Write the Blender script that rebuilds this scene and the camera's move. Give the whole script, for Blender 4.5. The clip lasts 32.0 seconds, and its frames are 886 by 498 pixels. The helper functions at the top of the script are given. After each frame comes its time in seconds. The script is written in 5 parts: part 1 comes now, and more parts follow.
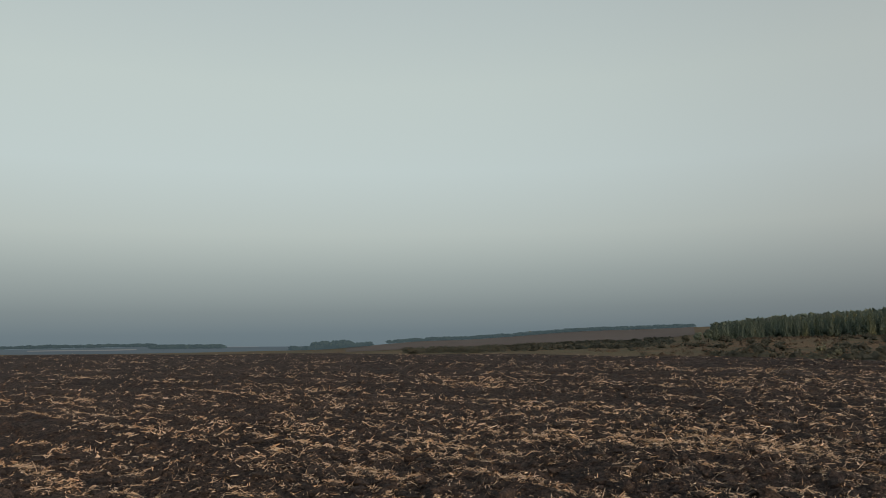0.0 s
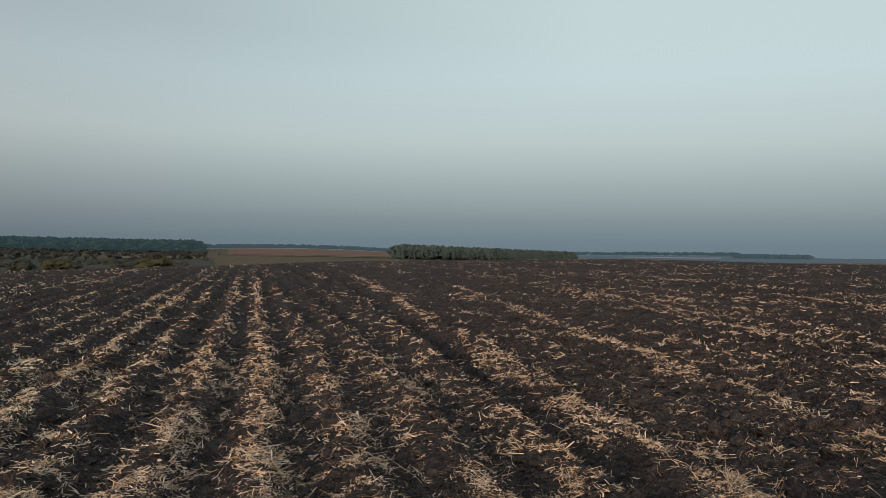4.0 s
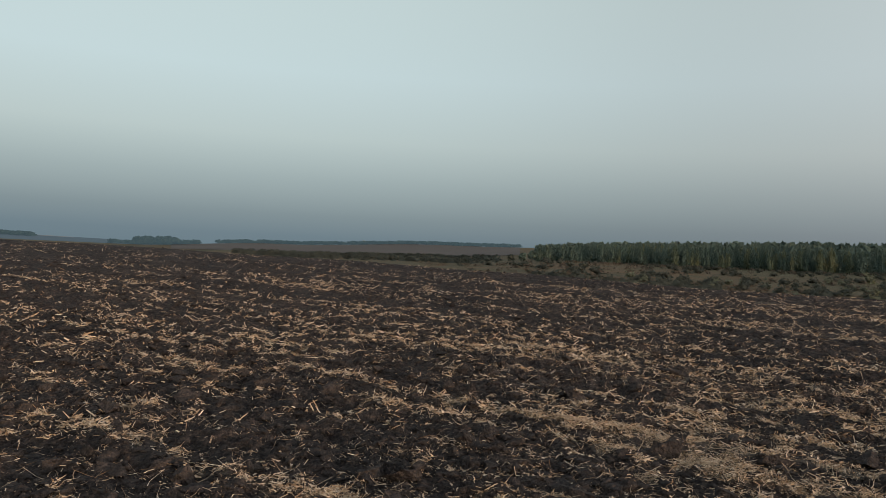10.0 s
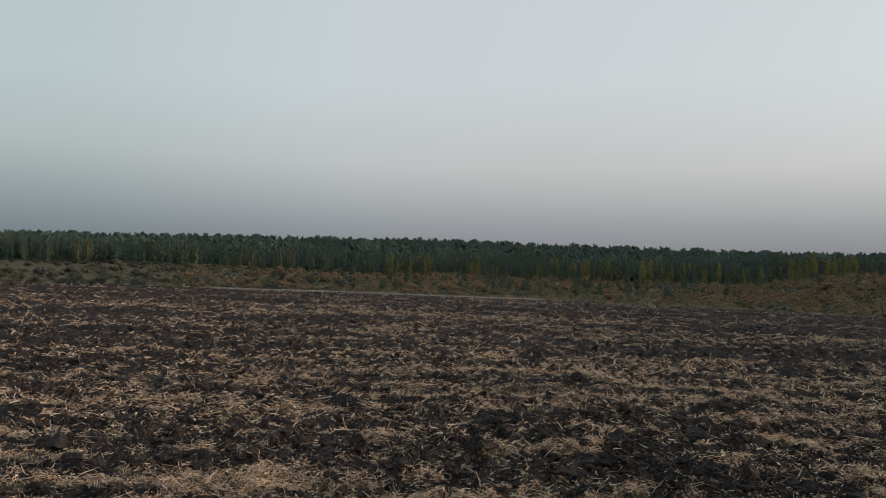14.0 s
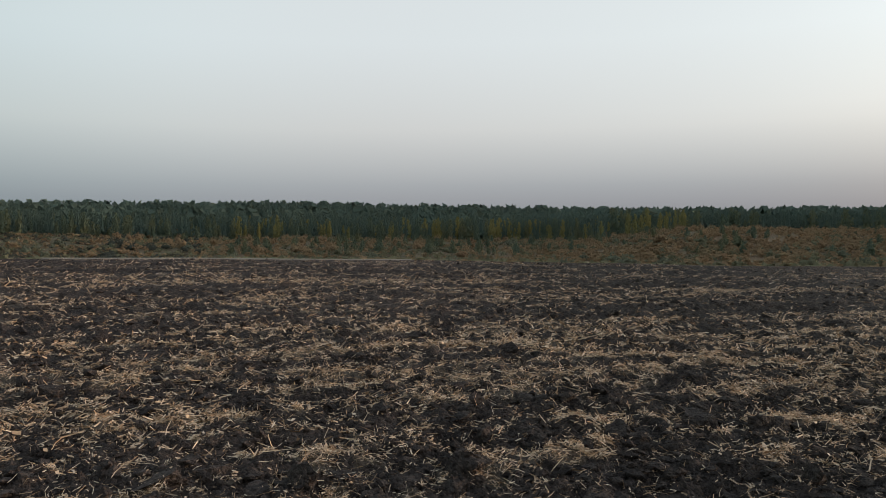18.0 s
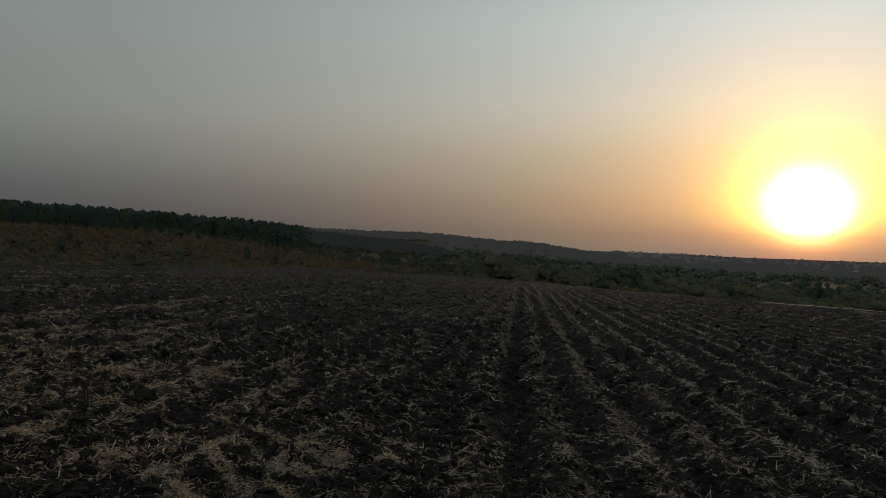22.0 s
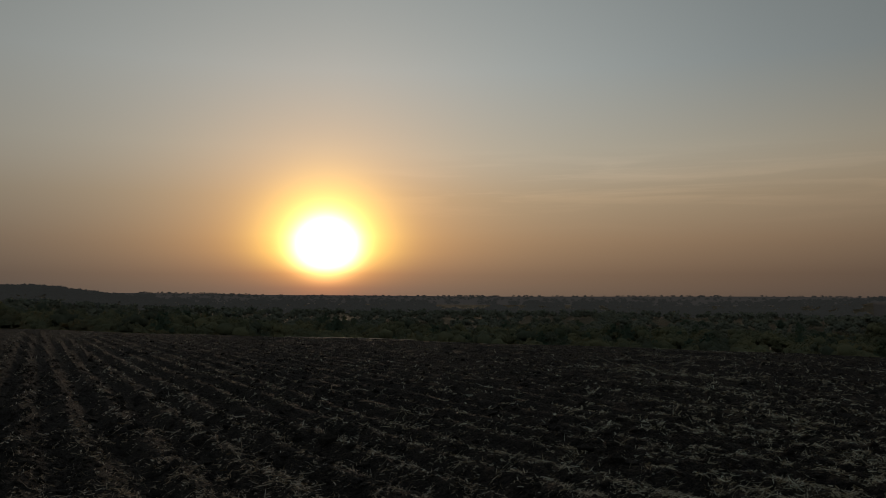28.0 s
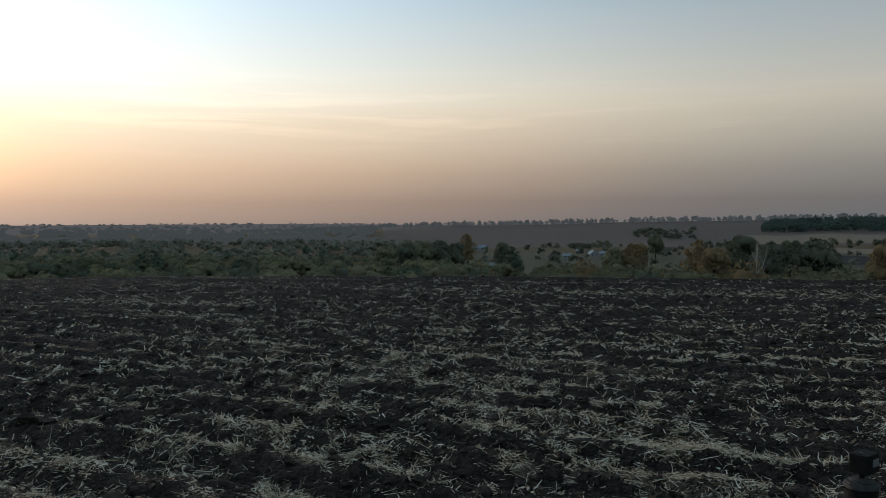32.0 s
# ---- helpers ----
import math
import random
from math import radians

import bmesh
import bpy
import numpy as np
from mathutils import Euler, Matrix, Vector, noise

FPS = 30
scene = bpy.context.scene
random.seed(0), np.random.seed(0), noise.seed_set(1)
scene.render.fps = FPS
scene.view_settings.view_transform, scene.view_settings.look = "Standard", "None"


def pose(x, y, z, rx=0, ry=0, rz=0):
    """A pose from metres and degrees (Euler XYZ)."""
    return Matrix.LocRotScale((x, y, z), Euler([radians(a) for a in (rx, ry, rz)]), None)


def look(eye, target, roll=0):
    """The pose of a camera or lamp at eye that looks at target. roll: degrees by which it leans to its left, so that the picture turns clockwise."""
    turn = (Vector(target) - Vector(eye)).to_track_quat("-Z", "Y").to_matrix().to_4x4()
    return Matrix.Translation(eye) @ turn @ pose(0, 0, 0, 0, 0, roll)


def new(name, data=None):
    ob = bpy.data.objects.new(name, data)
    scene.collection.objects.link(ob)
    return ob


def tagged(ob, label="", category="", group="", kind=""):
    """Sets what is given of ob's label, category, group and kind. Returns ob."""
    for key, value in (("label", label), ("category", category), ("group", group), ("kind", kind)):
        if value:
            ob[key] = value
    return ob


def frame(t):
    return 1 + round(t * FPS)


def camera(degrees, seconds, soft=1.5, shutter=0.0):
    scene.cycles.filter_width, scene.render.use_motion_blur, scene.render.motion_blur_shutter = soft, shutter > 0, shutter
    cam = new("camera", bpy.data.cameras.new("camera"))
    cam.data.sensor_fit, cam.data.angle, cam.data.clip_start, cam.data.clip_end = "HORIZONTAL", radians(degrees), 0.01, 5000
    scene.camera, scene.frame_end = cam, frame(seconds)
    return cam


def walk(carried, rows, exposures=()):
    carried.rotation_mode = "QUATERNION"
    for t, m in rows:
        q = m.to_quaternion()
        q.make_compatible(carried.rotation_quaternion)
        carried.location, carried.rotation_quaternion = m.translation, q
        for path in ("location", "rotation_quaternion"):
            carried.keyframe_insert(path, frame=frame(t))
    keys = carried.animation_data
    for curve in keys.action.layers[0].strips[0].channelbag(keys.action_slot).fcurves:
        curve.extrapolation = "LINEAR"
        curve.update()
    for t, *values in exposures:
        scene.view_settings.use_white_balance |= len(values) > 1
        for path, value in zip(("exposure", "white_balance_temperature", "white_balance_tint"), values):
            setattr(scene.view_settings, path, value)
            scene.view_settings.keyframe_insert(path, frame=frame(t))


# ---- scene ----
cam = camera(58.4, 32.0, soft=0.7)
METRES, EYE, TILT, LEAN, TURN = 6.5, 1.72, 7.2, 1.0, 0.0
ROWS = [
    (0.0, 0.0, 0.0, 0.0, 0.0, 0.25, -0.0),
    (0.5, -0.0093, 0.0136, -0.0052, 5.2, -0.48, 0.16),
    (1.0, -0.0091, 0.0079, -0.0057, 9.63, -0.7, 0.33),
    (1.5, -0.0157, 0.0027, -0.0072, 16.91, -0.71, 0.94),
    (2.0, -0.0281, 0.0035, -0.0094, 25.21, -1.06, 2.39),
    (2.5, -0.0366, 0.0009, -0.0099, 31.22, -1.56, 3.13),
    (3.0, -0.0427, -0.0021, -0.0107, 35.21, -1.78, 3.35),
    (3.5, -0.0437, -0.0104, -0.0161, 38.32, -3.16, 3.4),
    (5.5, -0.0471, -0.0067, -0.0244, 42.43, -9.37, 2.94),
    (6.0, -0.0453, -0.0055, -0.0223, 40.64, -9.39, 2.56),
    (6.5, -0.0423, -0.0036, -0.0205, 33.97, -8.52, 1.22),
    (7.0, -0.038, -0.0008, -0.02, 28.57, -8.01, -0.05),
    (7.5, -0.0318, 0.0021, -0.0194, 22.83, -7.67, -0.99),
    (8.0, -0.0256, 0.0062, -0.0191, 16.32, -7.41, -1.9),
    (8.5, -0.0192, 0.0104, -0.0191, 9.17, -7.12, -2.79),
    (9.0, -0.012, 0.0137, -0.0196, 1.72, -6.73, -3.67),
    (9.5, -0.0057, 0.0157, -0.0195, -5.24, -6.3, -4.45),
    (10.0, -0.001, 0.0174, -0.0196, -11.51, -5.77, -5.15),
    (10.5, 0.0034, 0.0171, -0.0196, -17.72, -5.11, -5.95),
    (11.0, 0.0075, 0.017, -0.0186, -23.88, -4.42, -6.53),
    (11.5, 0.0118, 0.0162, -0.018, -29.62, -3.75, -6.95),
    (12.0, 0.0156, 0.0157, -0.0192, -36.46, -2.9, -7.33),
    (12.5, 0.022, 0.013, -0.0204, -43.97, -2.36, -7.68),
    (13.0, 0.0396, 0.0029, -0.0183, -51.08, -1.79, -8.01),
    (13.5, 0.0579, -0.0093, -0.0169, -56.83, -1.01, -8.14),
    (14.0, 0.0721, -0.0128, -0.0189, -61.97, -0.3, -8.22),
    (14.5, 0.0928, 0.0109, -0.0259, -68.81, 0.57, -7.76),
    (16.5, 0.1884, 0.1352, -0.0441, -71.65, -1.76, -7.49),
    (17.0, 0.2156, 0.1659, -0.0421, -71.48, -1.88, -7.07),
    (17.5, 0.2607, 0.1947, -0.0486, -71.52, -1.85, -7.03),
    (18.0, 0.2863, 0.2219, -0.0488, -72.9, -1.68, -6.96),
    (18.5, 0.3064, 0.2547, -0.048, -82.66, -1.03, -6.75),
    (19.0, 0.3095, 0.2612, -0.0455, -90.53, -0.33, -7.02),
    (19.5, 0.303, 0.2479, -0.0434, -98.89, 0.53, -8.44),
    (20.0, 0.3002, 0.2399, -0.0418, -108.05, 1.98, -8.84),
    (20.5, 0.2989, 0.2369, -0.041, -113.94, 2.9, -8.64),
    (21.0, 0.2975, 0.2356, -0.0394, -117.95, 3.51, -8.4),
    (21.5, 0.2939, 0.2323, -0.0374, -122.56, 4.32, -7.53),
    (22.0, 0.294, 0.2271, -0.0358, -127.42, 5.18, -6.99),
    (22.5, 0.2921, 0.2226, -0.0364, -132.04, 5.94, -6.57),
    (23.0, 0.2787, 0.2249, -0.0347, -136.97, 6.56, -5.98),
    (23.5, 0.2757, 0.2207, -0.0344, -141.53, 7.17, -5.44),
    (24.0, 0.2735, 0.2166, -0.034, -145.11, 7.61, -4.95),
    (24.5, 0.269, 0.2168, -0.0325, -147.5, 8.39, -4.31),
    (26.5, 0.2631, 0.2254, -0.0306, -150.26, 10.05, -3.47),
    (27.0, 0.2592, 0.2231, -0.0302, -151.69, 10.19, -3.12),
    (27.5, 0.2563, 0.2187, -0.0305, -155.77, 10.4, -2.36),
    (28.0, 0.2514, 0.1935, -0.0328, -160.11, 10.52, -1.51),
    (28.5, 0.2393, 0.1366, -0.0342, -167.07, 10.02, -0.93),
    (29.0, 0.2264, 0.1178, -0.0301, -173.01, 9.58, -0.4),
    (29.5, 0.2243, 0.0898, -0.0297, -181.01, 7.99, 0.89),
    (30.0, 0.1958, 0.0626, -0.0313, -185.82, 5.86, 1.76),
    (30.5, 0.158, 0.0415, -0.0275, -186.47, 5.21, 2.21),
    (31.0, 0.1584, 0.014, -0.0254, -189.6, 5.0, 2.73),
    (31.5, 0.1616, -0.0107, -0.0185, -191.82, 4.94, 3.0),
    (32.0, 0.1325, -0.0379, -0.0231, -192.56, 4.91, 2.9),
]
EXPOSURES = [
    (0.0, -0.24, 6950, 14), (3.0, -0.22, 6700, 13), (6.0, 0.22, 6350, 12), (6.6, 0.02, 6450, 11), (7.0, -0.08, 6500, 11), (8.0, -0.1, 6500, 11), (11.0, -0.06, 6550, 11), (12.0, -0.05, 6530, 11), (13.0, 0.09, 6500, 12), (14.0, -0.06, 6480, 12),
    (17.0, 0.2, 6450, 11), (19.0, 0.17, 6620, 11), (20.0, -0.44, 6680, 8), (21.0, -1.05, 6550, 5), (22.0, -1.58, 6500, 5), (23.0, -2.0, 6500, 4),
    (24.0, -2.2, 6550, 8), (27.0, -2.38, 6650, 8), (28.0, -2.33, 6650, 8), (28.7, -2.02, 6500, 8), (29.0, -1.83, 6250, 8), (29.5, -1.08, 6000, 7), (30.2, -0.72, 5700, 6), (31.0, -0.82, 5680, 6), (32.0, -0.70, 5700, 6),
]
walk(cam, [(t, pose(0, 0, EYE, TILT, LEAN, TURN) @ pose(METRES * x, METRES * y, METRES * z, 90 + pitch, roll, yaw)) for t, x, y, z, yaw, pitch, roll in ROWS], EXPOSURES)

# ---- light: a hazy evening sky, the sun 3.4 degrees up ----
SUN_AZ, SUN_EL = -151.7, 3.3          # degrees; azimuth counts anticlockwise from +y


def compass(az):
    return np.array((-math.sin(radians(az)), math.cos(radians(az))))


SUN_DIR = Vector((*(compass(SUN_AZ) * math.cos(radians(SUN_EL))), math.sin(radians(SUN_EL))))


class Nodes:
    """Small helper to write node trees."""

    def __init__(self, tree):
        self.tree = tree
        tree.nodes.clear()

    def add(self, kind, inputs=None, operation=None, interpolation_type=None, data_type=None, blend_type=None, attribute_name=None):
        n = self.tree.nodes.new(kind)
        if operation:
            n.operation = operation
        if interpolation_type:
            n.interpolation_type = interpolation_type
        if data_type:
            n.data_type = data_type
        if blend_type:
            n.blend_type = blend_type
        if attribute_name:
            n.attribute_name = attribute_name
        for k, v in (inputs or {}).items():
            if isinstance(v, bpy.types.NodeSocket):
                self.tree.links.new(v, n.inputs[k])
            else:
                n.inputs[k].default_value = v
        return n

    def math(self, op, a, b=0.0, clamp=False):
        n = self.add("ShaderNodeMath", {0: a, 1: b}, operation=op)
        n.use_clamp = clamp
        return n.outputs[0]

    def ramp(self, fac, stops, mode="LINEAR"):
        n = self.add("ShaderNodeValToRGB", {0: fac})
        n.color_ramp.interpolation = mode
        e = n.color_ramp.elements
        while len(e) < len(stops):
            e.new(0.5)
        for el, (p, c) in zip(e, stops):
            el.position = p
            el.color = (*c, 1) if len(c) == 3 else c
        return n.outputs[0]

    def mix(self, fac, a, b, blend="MIX"):
        n = self.add("ShaderNodeMix", data_type="RGBA", blend_type=blend)
        for k, v in ((0, fac), (6, a), (7, b)):
            if isinstance(v, bpy.types.NodeSocket):
                self.tree.links.new(v, n.inputs[k])
            else:
                n.inputs[k].default_value = (*v, 1) if isinstance(v, tuple) and len(v) == 3 else v
        return n.outputs[2]

    def noise(self, vec, scale, detail=3.0, rough=0.55, dist=0.0):
        n = self.add("ShaderNodeTexNoise", {"Scale": scale, "Detail": detail, "Roughness": rough, "Distortion": dist})
        if vec is not None:
            self.tree.links.new(vec, n.inputs["Vector"])
        return n.outputs[0]


world = bpy.data.worlds.new("evening_sky")
scene.world = world
world.use_nodes = True
W = Nodes(world.node_tree)
way = W.add("ShaderNodeTexCoord").outputs["Generated"]
sep = W.add("ShaderNodeSeparateXYZ", {0: way})
height = W.math("POWER", W.math("MAXIMUM", sep.outputs[2], 0.0), 0.6)      # 0 at the horizon, 1 overhead
flat = W.add("ShaderNodeVectorMath", {0: way, 1: (1.0, 1.0, 0.0)}, operation="MULTIPLY").outputs[0]
flat = W.add("ShaderNodeVectorMath", {0: flat}, operation="NORMALIZE").outputs[0]
GLOW = compass(-159.0)                # the brightest haze lies a little west of the sun
toward = W.add("ShaderNodeVectorMath", {0: flat, 1: (float(GLOW[0]), float(GLOW[1]), 0.0)}, operation="DOT_PRODUCT").outputs["Value"]


def at(deg):
    return math.sin(radians(deg)) ** 0.6


ZENITH = (.26, .315, .375)
sky_back = W.ramp(height, [(0.0, (0.143, 0.207, 0.246)), (at(1.5), (0.167, 0.237, 0.277)), (at(3), (0.225, 0.298, 0.328)), (at(5.5), (0.344, 0.434, 0.455)), (at(8.5), (0.495, 0.600, 0.606)),
                           (at(13), (0.564, 0.700, 0.727)), (at(19), (0.564, 0.690, 0.697)), (at(32), (0.446, 0.550, 0.592)), (1.0, ZENITH)])
sky_side = W.ramp(height, [(0.0, (0.192, 0.205, 0.233)), (at(1.5), (0.208, 0.216, 0.238)), (at(4), (0.312, 0.335, 0.357)), (at(8), (0.514, 0.530, 0.530)), (at(14), (0.588, 0.635, 0.651)), (at(20), (0.588, 0.635, 0.651)),
                           (at(32), (0.468, 0.545, 0.609)), (1.0, ZENITH)])
sky_sun = W.ramp(height, [(0.0, (0.61, 0.40, 0.29)), (at(1.5), (0.79, 0.52, 0.35)), (at(4), (1.22, 0.84, 0.54)), (at(7), (1.46, 1.15, 0.80)), (at(10.5), (1.68, 1.60, 1.38)), (at(16), (1.58, 1.74, 1.78)),
                          (at(32), (0.86, 0.99, 1.07)), (1.0, ZENITH)])
w_side = W.add("ShaderNodeMapRange", {0: toward, 1: -0.95, 2: 0.05}, interpolation_type="SMOOTHSTEP").outputs[0]
w_sun = W.math("POWER", W.add("ShaderNodeMapRange", {0: toward, 1: 0.0, 2: 1.0}).outputs[0], 5.2)
dome = W.mix(w_sun, W.mix(w_side, sky_back, sky_side), sky_sun)
nishita = W.add("ShaderNodeTexSky")
nishita.sky_type, nishita.sun_disc = "NISHITA", False
nishita.sun_elevation, nishita.sun_rotation = radians(SUN_EL), math.atan2(SUN_DIR.x, SUN_DIR.y)
nishita.air_density, nishita.dust_density, nishita.ozone_density = 1.2, 4.0, 1.0
dome = W.mix(1.0, dome, W.mix(1.0, nishita.outputs[0], (.02, .02, .02), "MULTIPLY"), "ADD")
# broad pale light above the haze on the sunset side
w_mid = W.math("POWER", W.add("ShaderNodeMapRange", {0: toward, 1: -0.25, 2: 0.9}, interpolation_type="SMOOTHSTEP").outputs[0], 1.5)
pale = W.ramp(height, [(0.0, (0, 0, 0)), (at(3.5), (0, 0, 0)), (at(9), (.15, .15, .13)), (at(18), (.09, .10, .09)), (at(36), (.03, .03, .03)), (1.0, (0, 0, 0))])
dome = W.mix(1.0, dome, W.mix(1.0, pale, w_mid, "MULTIPLY"), "ADD")
# a duller belt between the lit and the dark half of the sky
dip = W.math("POWER", W.math("DIVIDE", W.math("ADD", toward, 0.60), 0.26), 2.0)
dip = W.math("SUBTRACT", 1.0, W.math("MULTIPLY", W.math("EXPONENT", W.math("MULTIPLY", dip, -1.0)), 0.15))
dome = W.mix(1.0, dome, dip, "MULTIPLY")
# the haze keeps its warmth farther to the west
PERP = compass(SUN_AZ - 90)
west = W.add("ShaderNodeVectorMath", {0: flat, 1: (float(PERP[0]), float(PERP[1]), 0.0)}, operation="DOT_PRODUCT").outputs["Value"]
warm = W.math("MULTIPLY", W.add("ShaderNodeMapRange", {0: west, 1: 0.1, 2: 0.75}).outputs[0], W.add("ShaderNodeMapRange", {0: toward, 1: -0.7, 2: 0.2}).outputs[0])
warm = W.math("MULTIPLY", warm, W.ramp(height, [(0.0, (.6, .6, .6)), (at(4), (1, 1, 1)), (at(8), (1, 1, 1)), (at(16), (0, 0, 0)), (1.0, (0, 0, 0))]))
warm = W.math("MULTIPLY", warm, W.math("SUBTRACT", 1.0, W.math("MULTIPLY", w_sun, 0.55)))
dome = W.mix(warm, dome, W.mix(1.0, dome, (1.42, 1.18, .92), "MULTIPLY"))
# the western sky is duller higher up
dull = W.math("MULTIPLY", W.add("ShaderNodeMapRange", {0: west, 1: 0.02, 2: 0.5}).outputs[0], W.ramp(height, [(0.0, (0, 0, 0)), (at(9), (0, 0, 0)), (at(16), (1, 1, 1)), (at(40), (1, 1, 1)), (1.0, (0, 0, 0))]))
dome = W.mix(dull, dome, W.mix(1.0, dome, (.80, .82, .84), "MULTIPLY"))
# faint streaks of high cloud towards the sunset
streak_vec = W.add("ShaderNodeMapping", {0: way, 3: (2.2, 2.2, 34.0)}).outputs[0]
streak = W.noise(streak_vec, 2.2, 4.0, 0.55, 0.4)
streak = W.add("ShaderNodeMapRange", {0: streak, 1: 0.47, 2: 0.72}).outputs[0]
belt = W.ramp(height, [(0.0, (0, 0, 0)), (at(4.5), (0, 0, 0)), (at(7.5), (1, 1, 1)), (at(11), (0, 0, 0))])
belt = W.math("MULTIPLY", belt, W.add("ShaderNodeMapRange", {0: west, 1: 0.0, 2: 0.2}).outputs[0])
streak = W.math("MULTIPLY", W.math("MULTIPLY", streak, belt), W.math("MULTIPLY", W.math("POWER", w_sun, 0.4), 0.5))
dome = W.mix(streak, dome, W.mix(1.0, dome, (1.5, 1.42, 1.38), "MULTIPLY"))
# the bright haze round the low sun
cosang = W.add("ShaderNodeVectorMath", {0: way, 1: tuple(SUN_DIR)}, operation="DOT_PRODUCT").outputs["Value"]
ang = W.math("MULTIPLY", W.math("ARCCOSINE", W.math("MINIMUM", cosang, 1.0)), 57.2958)


def aureole(width, colour, power):
    x = W.math("POWER", W.math("DIVIDE", ang, width), power)
    return W.mix(1.0, W.mix(0.0, colour, colour), W.math("EXPONENT", W.math("MULTIPLY", x, -1.0)), "MULTIPLY")


# the thick air along the ground dims and reddens what shines through it
veil = W.ramp(W.math("MULTIPLY", W.math("MAXIMUM", sep.outputs[2], 0.0), 10.0), [(0.0, (.10, .035, .02)), (0.10, (.14, .06, .03)), (0.28, (.34, .22, .14)), (0.55, (.85, .80, .70)), (0.75, (1, 1, 1))])


for width, colour, power in ((1.62, (60.0, 52.0, 30.0), 2.0), (3.5, (9.5, 6.4, .9), 1.9), (6.0, (3.7, 1.45, .09), 1.35), (16.0, (.33, .30, .25), 1.2)):
    glow = aureole(width, colour, power)
    dome = W.mix(1.0, dome, W.mix(1.0, glow, veil, "MULTIPLY") if width < 10 else glow, "ADD")
W.add("ShaderNodeOutputWorld", {0: W.add("ShaderNodeBackground", {0: dome, 1: 1.0}).outputs[0]})

sun = new("sun", bpy.data.lights.new("sun", "SUN"))
sun.data.energy, sun.data.angle, sun.data.color = 2.0, radians(5.0), (1.0, 0.76, 0.57)
sun.matrix_world = look((0, 0, 40), Vector((0, 0, 40)) - SUN_DIR)


# ---- materials ----
def material(name):
    m = bpy.data.materials.new(name)
    m.use_nodes = True
    return m, Nodes(m.node_tree)


def finish(N, colour, rough=0.9, bump=None, strength=0.4, dist=0.02, spec=0.25, metal=0.0, emit=None, power=0.0, normal=None):
    ins = {"Base Color": colour if isinstance(colour, bpy.types.NodeSocket) else (*colour, 1), "Roughness": rough, "Specular IOR Level": spec, "Metallic": metal}
    if bump is not None:
        ins["Normal"] = N.add("ShaderNodeBump", {"Height": bump, "Strength": strength, "Distance": dist}).outputs[0]
    if emit is not None:
        ins["Emission Color"] = emit if isinstance(emit, bpy.types.NodeSocket) else (*emit, 1)
        ins["Emission Strength"] = power
    b = N.add("ShaderNodeBsdfPrincipled", ins)
    N.add("ShaderNodeOutputMaterial", {0: b.outputs[0]})


def position(N):
    return N.add("ShaderNodeNewGeometry").outputs["Position"]


def island(N):
    return N.add("ShaderNodeNewGeometry").outputs["Random Per Island"]


